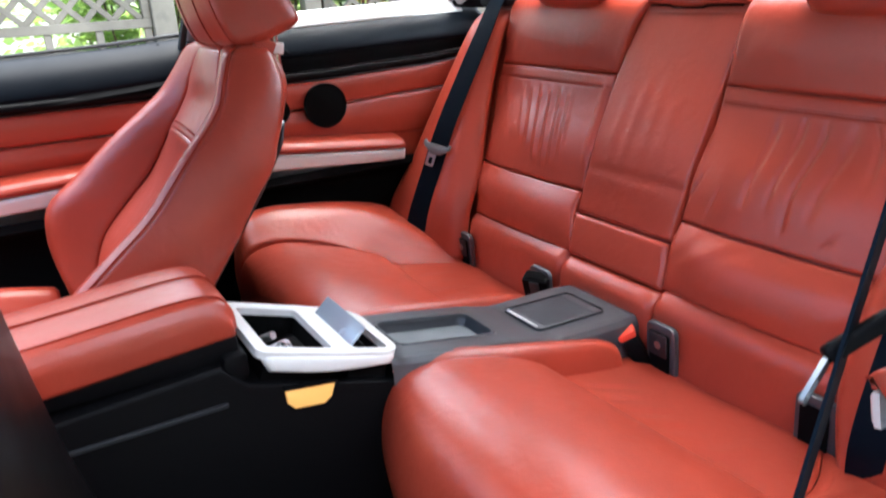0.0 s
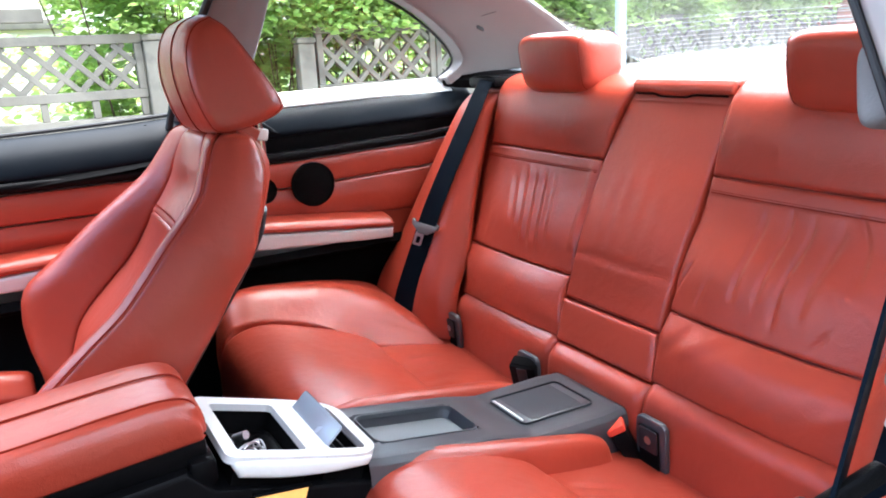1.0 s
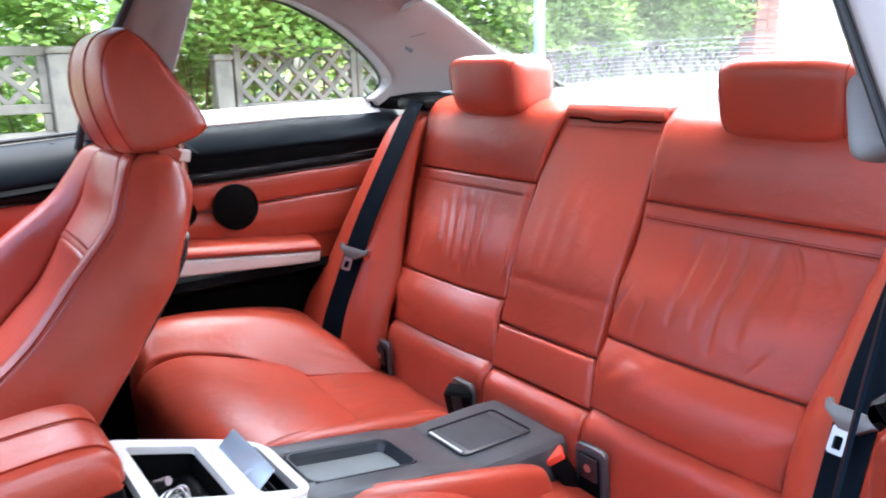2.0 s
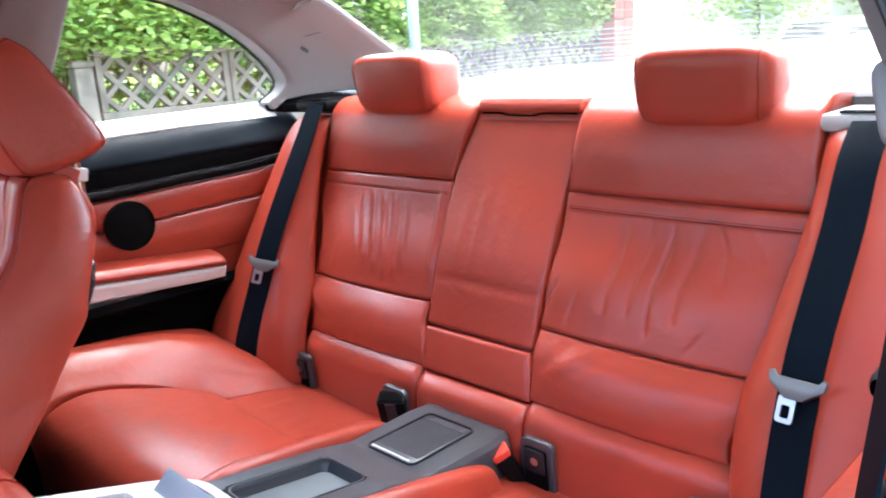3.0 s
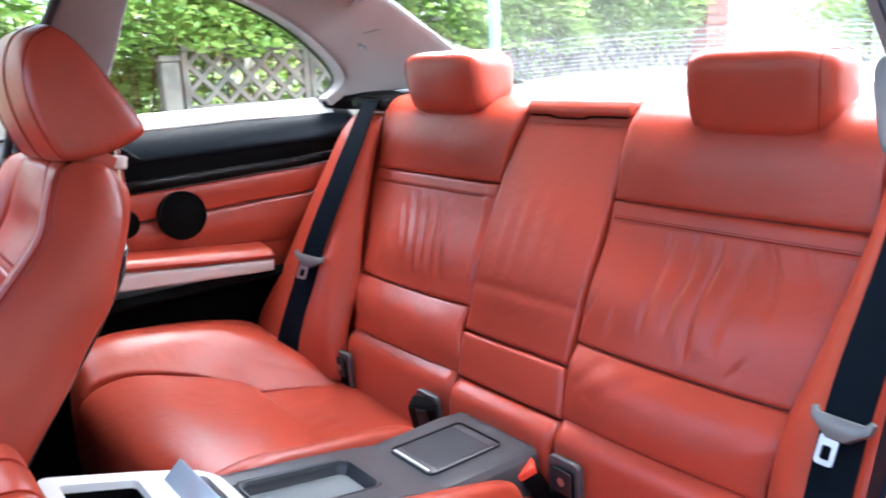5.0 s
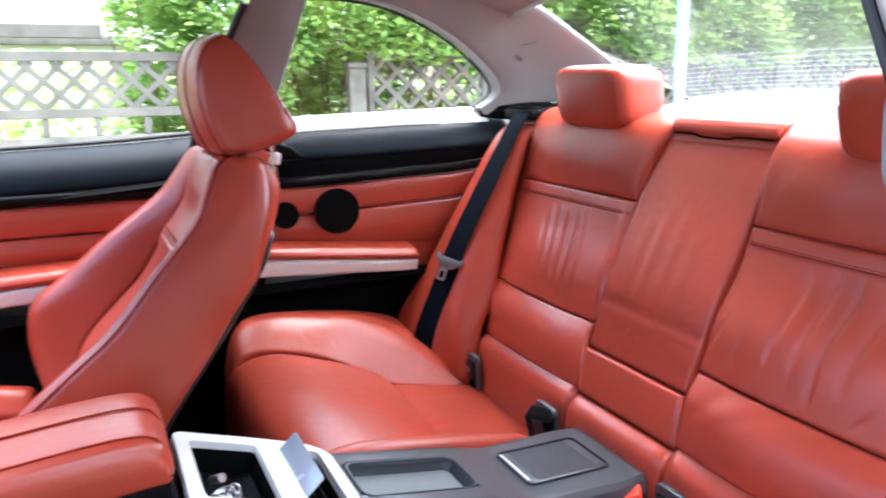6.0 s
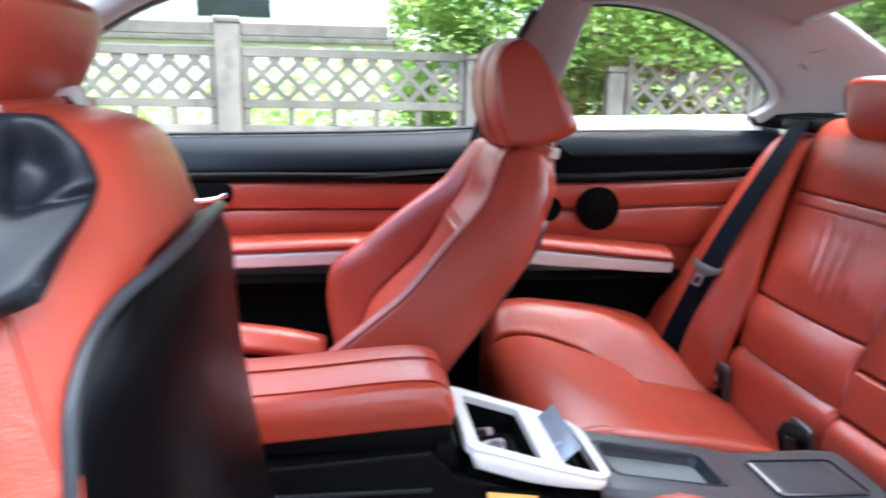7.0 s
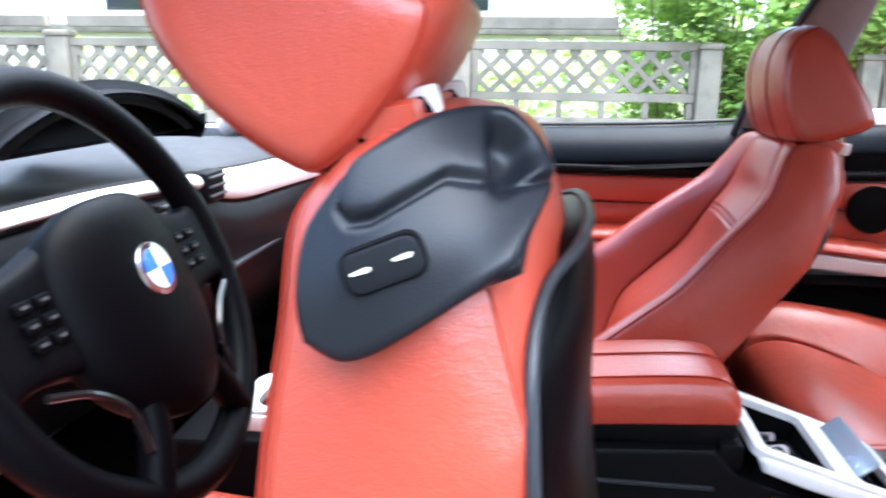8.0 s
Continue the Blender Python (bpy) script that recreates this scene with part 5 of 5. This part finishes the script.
# ---- dashboard and steering wheel ----
dash = empty("dashboard", "black dashboard with a pale silver trim band", "dashboard", (-1.7, 0, 0.6))
ys = np.linspace(-0.70, 0.70, 15)
off = lambda y: 0.05 * (y + 0.1) if y > -0.1 else 0.0
rise = lambda y: float(np.interp(y, (-0.7, -0.24, -0.07, 0.137, 0.3, 0.7), (0.986, 0.987, 0.982, 0.971, 0.962, 0.952)))
deep = lambda y: float(np.interp(y, (-0.24, 0.137, 0.22, 0.7), (0.018, 0.023, 0.057, 0.062)))
def band(name, rows, material, label="", sink=0.0):
    """A strip across the dashboard. Rows: x, share of the trim's depth below its upper edge, further drop."""
    patch(name, [[(x + off(y), y, rise(y) - deep(y) * k - d - (sink * float(np.interp(y, (0.15, 0.24), (1, 0))) if d < -0.008 else 0)) for y in ys] for x, k, d in rows], material, dash, (1, 0, 0.5), 48, 16, 0.003, 0.008, label=label)
band("dash_top", ((-2.1, 0, -0.010), (-1.8, 0, -0.022), (-1.60, 0, -0.024), (-1.524, 0, -0.004)), DASH, "black soft dash top", 0.045)
band("dash_trim", ((-1.518, 0, 0), (-1.502, 0.2, 0), (-1.496, 0.6, 0), (-1.502, 1, 0)), SILVER, "pale silver trim band")
band("dash_lower", ((-1.504, 1, 0.004), (-1.490, 1, 0.06), (-1.53, 1, 0.2), (-1.65, 1, 0.35)), BLACK)
box("glovebox_line", (-1.505, 0.15, 0.800), (-1.470, 0.6, 0.807), GREY, dash, "", 0.002)
for y0, y1, z0, z1 in ((-0.035, 0.050, 0.918, 0.950), (0.120, 0.190, 0.922, 0.972)):
    v = box("air_vent", (-1.512, y0, z0), (-1.478, y1, z1), BLACK, dash, "black air vent", 0.005)
    for k in range(3):
        z = z0 + (z1 - z0) * (k + 0.7) / 3.4
        box("vent_slat", (-1.480, y0 + 0.006, z), (-1.473, y1 - 0.006, z + 0.004), ANCHOR, v, "", 0.001)
for name, y0, half, x0, top in (("instrument_hood", -0.40, 0.17, -1.60, 0.11), ("display_hood", -0.045, 0.255, -1.515, 0.115)):
    base = 0.945 if y0 < -0.2 else 0.986
    arch = [(y, top * math.cos((y - y0) / half * 1.32) ** 0.55) for y in np.linspace(y0 - half, y0 + half, 15)]
    net = [[(x, y, base + z * k) for y, z in arch] for x, k in ((x0 - 0.012, 0.95), (x0, 1.0), (x0 - 0.05, 1.04), (x0 - 0.18, 0.9), (x0 - 0.33, 0.4))]
    hood = patch(name, net, WHEEL, dash, (0, 0, 1), 30, 18, 0.003, 0.006, label="black padded hood")
    face = [(y * 0.93 + y0 * 0.07, base + z * 0.93) for y, z in arch]
    plate("display_face", face, "x", x0 - 0.05, x0 - 0.04, DARK, hood, "dark display face", 0)
    ring_plate("display_bezel", face, [((y - y0) * 0.88 + y0, base + 0.007 + (z - base) * 0.86) for y, z in face], "x", x0 - 0.042, x0 - 0.012, WHEEL, hood, "black bezel round the display")

wheel = empty("steering_wheel", "black leather steering wheel with silver switch spokes", "steering wheel")
R = 0.188
tube("rim", [(0.0, R * math.cos(a), R * math.sin(a)) for a in np.linspace(0, 2 * math.pi, 65)[:-1]], 0.0175, WHEEL, wheel, "black leather rim", 14, True)
def dish(p):
    p.x += 0.02 * (1 - (p.y / 0.1) ** 2)
    if p.z < 0:
        p.y *= 1 - 0.42 * (p.z / -0.103) ** 2
    return p
pillow("hub", (0.05, 0.196, 0.206), WHEEL, wheel, pose(0.0, 0, -0.026), 3.0, dish, "black airbag cover", 14)
badge = [(0.025 * math.cos(a), 0.025 * math.sin(a)) for a in np.linspace(0, 2 * math.pi, 33)[:-1]]
em = pose(0.038, 0, 0.0)
bd = plate("badge", badge, "x", -0.004, 0.008, CHROME, wheel, "round chrome badge with blue and white quarters", 0.002, em)
for k in range(4):
    q = [(0, 0)] + [(0.019 * math.cos(a), 0.019 * math.sin(a)) for a in np.linspace(k * math.pi / 2, (k + 1) * math.pi / 2, 8)]
    plate("badge_quarter", q, "x", 0.0085, 0.0095, BLUE if k % 2 else WHITE, bd, "", 0, em)
for s in (-1, 1):
    patch("spoke", [[(0.014 - 0.004 * (y - 0.07) / 0.1, s * y, z * h) for z in (0.046, 0.0, -0.046)] for y, h in ((0.068, 1.25), (0.11, 1.0), (0.15, 0.9), (0.182, 1.1))], WHEEL, wheel, (1, 0, 0), 14, 14, 0.008, 0.014, thick=0.02)
    for k in range(3):
        for j in range(2):
            yy, zz = s * (0.106 + 0.022 * j), 0.016 - 0.015 * k
            box("button", (0.012, yy - 0.009, zz - 0.005), (0.0165, yy + 0.009, zz + 0.005), WHEEL, wheel, "", 0.002)
            box("button_mark", (0.0166, yy - 0.004, zz - 0.0012), (0.0172, yy + 0.004, zz + 0.0012), ANCHOR, wheel, "", 0)
    # lower spoke arm and its bright inner edge
    arm_pts = [(0.012, s * 0.050, -0.100), (0.010, s * 0.066, -0.135), (0.004, s * 0.086, -0.168)]
    tube("lower_spoke", arm_pts, 0.015, WHEEL, wheel, "", 10, False, 12)
    tube("spoke_trim", [(0.016, s * 0.150, -0.048), (0.020, s * 0.112, -0.064), (0.021, s * 0.085, -0.092), (0.018, s * 0.082, -0.130)], 0.0035, GLOSS, wheel, "gloss black spoke trim", 8, False, 18)
tube("column", [(-0.02, 0, 0), (-0.2, 0, -0.02)], 0.045, WHEEL, wheel, "", 16)
wheel.matrix_basis = pose(-1.335, -0.383, 0.945, 0, -24, 0)


# ---- street, fence and garden ----
def sheet(name, x0, x1, y0, y1, z, material, label, category, thick=0.0):
    ob = box(name, (x0, y0, z - max(thick, 0.02)), (x1, y1, z), material, None, "", 0.0 if thick == 0 else 0.01)
    return tagged(ob, label, category, "", "structure")


sheet("ground", -400, 400, -400, 400, 0.0, SOIL, "flat grassy ground reaching the horizon", "ground")
sheet("road", -300, 300, -5.0, 1.25, 0.012, ASPHALT, "grey asphalt street", "road")
sheet("pavement", -300, 300, 1.28, 2.62, 0.13, PAVING, "pale paved footway behind the kerb", "pavement", 0.1)


def fence_post(x, y, w, h, p):
    box("post", (x - w / 2, y - w / 2, 0), (x + w / 2, y + w / 2, h - 0.03), CONCRETE, p, "", 0.008)
    box("post_cap", (x - w / 2 - 0.008, y - w / 2 - 0.008, h - 0.03), (x + w / 2 + 0.008, y + w / 2 + 0.008, h), CONCRETE, p, "", 0.012)


def bar(a, b, w, d, parent, y, name="slat"):
    """A concrete bar in the fence plane from a to b (x, z)."""
    ax, az = a
    bx, bz = b
    L = math.hypot(bx - ax, bz - az)
    m = pose((ax + bx) / 2, y, (az + bz) / 2, 0, -math.degrees(math.atan2(bz - az, bx - ax)), 0)
    box(name, (-L / 2, -d / 2, -w / 2), (L / 2, d / 2, w / 2), CONCRETE, parent, "", 0.003, m, 1)


def lattice(parent, x0, x1, z0, z1, pitch, w, y):
    H = z1 - z0
    for sgn in (1, -1):
        k = -int(H / pitch) - 1
        while True:
            a = x0 + k * pitch + pitch * 0.5
            k += 1
            if a > x1 + H:
                break
            # line x = a + sgn * (z - z0), clipped to the panel
            lo, hi = (a, a + H) if sgn > 0 else (a, a - H)
            t0, t1 = 0.0, 1.0
            dx = hi - lo
            for lim, sg in ((x0, 1), (x1, -1)):
                p, q = sg * (lo - lim), sg * dx
                if q > 0:
                    t0 = max(t0, -p / q)
                elif q < 0:
                    t1 = min(t1, p / -q)
            if t1 - t0 > 0.08:
                bar((lo + dx * t0, z0 + H * t0), (lo + dx * t1, z0 + H * t1), w, 0.026 if sgn > 0 else 0.030, parent, y)


def fence_panel(x0, x1, y, z0, z1, pitch, f, foot=False, top=None):
    bar((x0, z1 + 0.018), (x1, z1 + 0.018), 0.040, 0.045, f, y, "rail")
    bar((x0, z0 - 0.018), (x1, z0 - 0.018), 0.040, 0.045, f, y, "rail")
    for x in (x0 + 0.017, x1 - 0.017):
        bar((x, z0 + 0.002), (x, z1 - 0.002), 0.034, 0.042, f, y, "stile")
    lattice(f, x0 + 0.034, x1 - 0.034, z0 + 0.002, z1 - 0.002, pitch, 0.026, y)
    if foot:
        zf = z0 - 0.115
        n = max(2, int(round((x1 - x0) / 0.2)))
        for k in range(n + 1):
            x = x0 + 0.02 + (x1 - x0 - 0.04) * k / n
            bar((x, zf), (x, z0 - 0.039), 0.030, 0.036, f, y, "stile")
        box("plinth", (x0, y - 0.03, 0.0), (x1, y + 0.03, zf), CONCRETE, f, "", 0.006)
    else:
        box("plinth", (x0, y - 0.03, 0.0), (x1, y + 0.03, z0 - 0.039), CONCRETE, f, "", 0.006)
    if top:
        bar((x0, top), (x1, top), 0.055, 0.06, f, y, "top_rail")


FY = 2.72
fence = empty("garden_fence", "weathered concrete lattice fence half covered by ivy", "fence", (2.5, FY, 0))
for k in range(3):
    x = 0.56 + 1.46 * k
    fence_panel(x, x + 0.68, FY, 0.985, 1.235, 0.125, fence)
    fence_panel(x + 0.685, x + 1.365, FY, 0.985, 1.235, 0.125, fence)
for x in (0.50, 1.975, 3.435):
    fence_post(x, FY, 0.085, 1.22, fence)
low = empty("garden_fence", "pale concrete lattice fence with square openings at its foot", "fence", (-2.0, FY, 0))
fence_post(-0.205, FY, 0.10, 1.26, low)
for k, x in enumerate((-1.37, -2.42, -3.44, -4.5)):
    fence_post(x, FY, 0.11, 1.40 if k == 0 else 1.30, low)
    fence_panel(x + 0.058, (-0.258 if k == 0 else (-1.37, -2.42, -3.44)[k - 1] - 0.058), FY, 1.025, 1.225, 0.115, low, True, 1.345 if k else None)


bar((-1.31, 1.345), (-0.63, 1.345), 0.055, 0.06, low, FY, "top_rail")


def leaves(name, count, spot, size, material, label, category, kind="stuff", seed=1, droop=0.5):
    """Many small folded leaves; spot(rng) gives a place or nothing."""
    rng = random.Random(seed)
    V, F = [], []
    while len(F) < count * 2:
        p = spot(rng)
        if p is None:
            continue
        s = size * rng.uniform(0.55, 1.25)
        yaw, tip, tw = rng.uniform(-2.2, 2.2), rng.gauss(0.5, 0.5) * droop - 0.2, rng.gauss(0, 0.5)
        m = Matrix.Translation(p) @ Euler((tip, tw, yaw)).to_matrix().to_4x4()
        i = len(V)
        for q in ((0, 0, 0), (-0.42 * s, -0.40 * s, 0.10 * s), (-0.30 * s, -0.75 * s, 0.05 * s), (0, -s, -0.08 * s), (0.30 * s, -0.75 * s, 0.05 * s), (0.42 * s, -0.40 * s, 0.10 * s)):
            V.append(m @ Vector(q))
        F.append([i, i + 1, i + 2, i + 3])
        F.append([i, i + 3, i + 4, i + 5])
    ob = link_mesh(name, V, F, material, None, "", False)
    return tagged(ob, label, category, "", kind)


def ivy_spot(r):
    x = r.uniform(-0.75, 4.9)
    y = r.uniform(2.56, 3.5)
    top = 1.85 + 0.25 * noise.noise(Vector((x * 0.8, 3, 0)))
    z = r.uniform(0.55, top)
    low = 1.22 + 0.10 * noise.noise(Vector((x * 2.3, 7.7, 0)))
    if -0.13 < x < 0.44:
        low = 0.85
    if x < -0.3:
        low = 1.30
    inner = y > 2.86 and noise.noise(Vector((x * 4.0, y * 3.0, z * 4.0))) > -0.08 and r.random() < 0.6
    if not inner and (z < low or (z < low + 0.1 and y > 3.1)):
        return None
    if x < -0.56 + 0.12 * noise.noise(Vector((z * 3, 1.3, 0))):
        return None
    d = noise.noise(Vector((x * 3.1, y * 2.0, z * 3.1)))
    face = 2.72 + 0.16 * noise.noise(Vector((x * 2.1, z * 2.1, 4.2))) - (0.12 if z > 1.2 else 0.04)
    if y < face or d < -0.28 + 0.25 * (y - 2.7):
        return None
    return Vector((x, y, z))


def shrub_spot(r):
    x, y, z = r.uniform(-7, 9), r.uniform(2.85, 4.6), r.uniform(0.05, 1.30)
    d = noise.noise(Vector((x * 1.9, y * 1.3, z * 2.2)))
    if d < -0.14 or z > 1.15 + 0.35 * noise.noise(Vector((x, y, 2))):
        return None
    return Vector((x, y, z))


leaves("ivy_hedge", 105000, ivy_spot, 0.043, LEAF, "dense green ivy hedge growing over the fence", "hedge", seed=4)
leaves("garden_shrubs", 44000, shrub_spot, 0.062, LEAF, "low green garden shrubs behind the fence", "shrubs", seed=9)
rng = random.Random(3)
V, F = [], []
for k in range(260):
    x, y = rng.uniform(-0.5, 4.8), rng.uniform(2.82, 3.3)
    z0, L = rng.uniform(0.3, 1.0), rng.uniform(0.6, 1.2)
    a = Vector((x, y, z0))
    b = a + Vector((rng.uniform(-0.3, 0.3), rng.uniform(-0.1, 0.1), L))
    w = Vector((0.005, 0, 0))
    i = len(V)
    V += [a - w, a + w, b + w * 0.4, b - w * 0.4, a + Vector((0, 0.006, 0)), b + Vector((0, 0.004, 0))]
    F += [[i, i + 1, i + 2, i + 3], [i, i + 4, i + 5, i + 3], [i + 1, i + 4, i + 5, i + 2]]
tagged(link_mesh("hedge_twigs", V, F, TWIG, None, "", False), "brown twigs inside the ivy hedge", "twigs", "", "stuff")


def house(x0, x1, y0, y1, h, material, label, windows):
    hs = empty("house", label, "house", ((x0 + x1) / 2, (y0 + y1) / 2, 0))
    box("wall", (x0, y0, 0), (x1, y1, h), material, hs, "", 0.02)
    box("roof", (x0 - 0.4, y0 - 0.4, h), (x1 + 0.4, y1 + 0.4, h + 0.5), BRICK, hs, "", 0.1)
    for a, b, c, d in windows:
        w = box("window", (a, y0 - 0.04, b), (c, y0 - 0.005, d), WHITE, hs, "", 0.01)
        box("window_pane", (a + 0.06, y0 - 0.05, b + 0.06), (c - 0.06, y0 - 0.042, d - 0.06), WINDOW, w, "", 0.002)
    return hs


home = house(-12, -0.2, 6.4, 14, 4.2, RENDERED, "cream rendered house behind the garden", ((-2.22, 1.60, -1.44, 2.8), (-5.4, 1.60, -4.4, 2.8)))
box("wall_band", (-12.02, 6.33, 1.44), (-0.18, 6.40, 1.52), CONCRETE, home, "grey band round the wall", 0.01)

# ---- down the street, behind the car ----
pier = empty("brick_pier", "red brick gate pier with pale joints", "gate pier", (4.98, FY, 0))
for k in range(30):
    for j in range(2):
        o = 0.0 if k % 2 else -0.055
        for i in range(2):
            x0 = 4.82 + 0.165 * i
            box("brick", (x0, FY - 0.16 + 0.165 * j, 0.075 * k), (x0 + 0.155, FY - 0.005 + 0.165 * j, 0.075 * k + 0.065), BRICK, pier, "", 0)
box("mortar_core", (4.83, FY - 0.15, 0), (5.13, FY + 0.155, 2.25), PAVING, pier, "", 0)
tagged(tube("street_pole", [(2.35, 2.45, 0.1), (2.35, 2.45, 4.5)], 0.032, POLE, None, "", 14), "pale blue painted steel street pole", "pole")
far_house = house(24, 40, 7, 24, 7.0, RENDERED, "pale rendered apartment house down the street", ())
for k in range(5):
    for z in (1.0, 3.6):
        w = box("window", (23.95, 8 + 3 * k, z), (23.995, 9.4 + 3 * k, z + 1.5), WHITE, far_house, "", 0.01)
        box("window_pane", (23.93, 8.1 + 3 * k, z + 0.1), (23.945, 9.3 + 3 * k, z + 1.4), PALE_PANE, w, "", 0)


def parked_car(x, y):
    c = empty("parked_car", "white hatchback parked along the street", "car", (x, y, 0))
    body = [(-2.0, 0.3), (-2.05, 0.62), (-1.75, 0.85), (-0.95, 0.92), (-0.35, 1.36), (0.2, 1.44), (1.1, 1.42), (1.75, 1.05), (1.95, 0.95), (2.0, 0.35)]
    plate("body", [(x + a, b) for a, b in body], "y", y - 0.85, y + 0.85, PAINT, c, "", 0.07)
    for s in (-1, 1):
        plate("side_glass", [(x + a, b) for a, b in ((-0.75, 0.97), (-0.28, 1.30), (0.2, 1.37), (1.05, 1.35), (1.5, 1.06))], "y", y + s * 0.852 - 0.01, y + s * 0.852 + 0.01, WINDOW, c, "", 0.002)
        for wx in (-1.3, 1.3):
            tube("wheel", [(x + wx, y + s * 0.70, 0.31), (x + wx, y + s * 0.88, 0.31)], 0.31, RUBBER, c, "", 20)
    box("windscreen", (-0.30, -0.68, -0.005), (0.30, 0.68, 0.02), WINDOW, c, "", 0.01, pose(x - 0.66, y, 1.15, 0, -36, 0))


parked_car(21.0, 5.9)


def tree(x, y, h, crown, seed, label):
    t = empty("street_tree", label, "tree", (x, y, 0), "street trees")
    r = random.Random(seed)
    tube("trunk", [(x, y, 0), (x + 0.05, y, h * 0.3), (x, y + 0.1, h * 0.55)], [0.16, 0.13, 0.10, 0.09, 0.08, 0.07], TWIG, t, "", 10, False, 6)
    for k in range(7):
        a = r.uniform(0, 6.28)
        tube("limb", [(x, y + 0.05, h * r.uniform(0.3, 0.5)), (x + crown * 0.4 * math.cos(a), y + crown * 0.4 * math.sin(a), h * 0.65), (x + crown * 0.8 * math.cos(a), y + crown * 0.8 * math.sin(a), h * r.uniform(0.7, 0.95))], [0.06, 0.045, 0.03, 0.02, 0.015], TWIG, t, "", 6, False, 5)

    def spot(q):
        p = Vector((q.gauss(0, 0.5), q.gauss(0, 0.5), q.gauss(0, 0.45)))
        if p.length > 1 or noise.noise(p * 2.6 + Vector((seed, 0, 0))) < -0.1:
            return None
        return Vector((x + p.x * crown, y + p.y * crown, h * 0.52 + p.z * h * 0.44))
    ob = leaves("crown", 5000, spot, 0.17, LEAF, "", "", "", seed)
    ob.parent = t
    ob.matrix_parent_inverse = t.matrix_basis.inverted()


tree(21, 7.6, 5.5, 2.2, 5, "leafy green street tree with a loose crown")
tree(27, 5.6, 7.0, 2.6, 6, "leafy green street tree with a loose crown")
tree(30, 3.4, 8.0, 3.2, 7, "leafy green street tree with a loose crown")



# ---- unseen terrace across the street, added to block low light ----
light_block = house(-18, 16, -23, -14, 8.0, DARK_BRICK, "unseen brown brick terrace added across the street to block low light", ())
for k in range(8):
    for z in (0.9, 3.1, 5.1):
        w = box("window", (-16.5 + 4 * k, -14.0, z), (-15.2 + 4 * k, -13.95, z + 1.4), WHITE, light_block, "", 0.01)
        box("window_pane", (-16.4 + 4 * k, -13.95, z + 0.1), (-15.3 + 4 * k, -13.94, z + 1.3), WINDOW, w, "", 0)
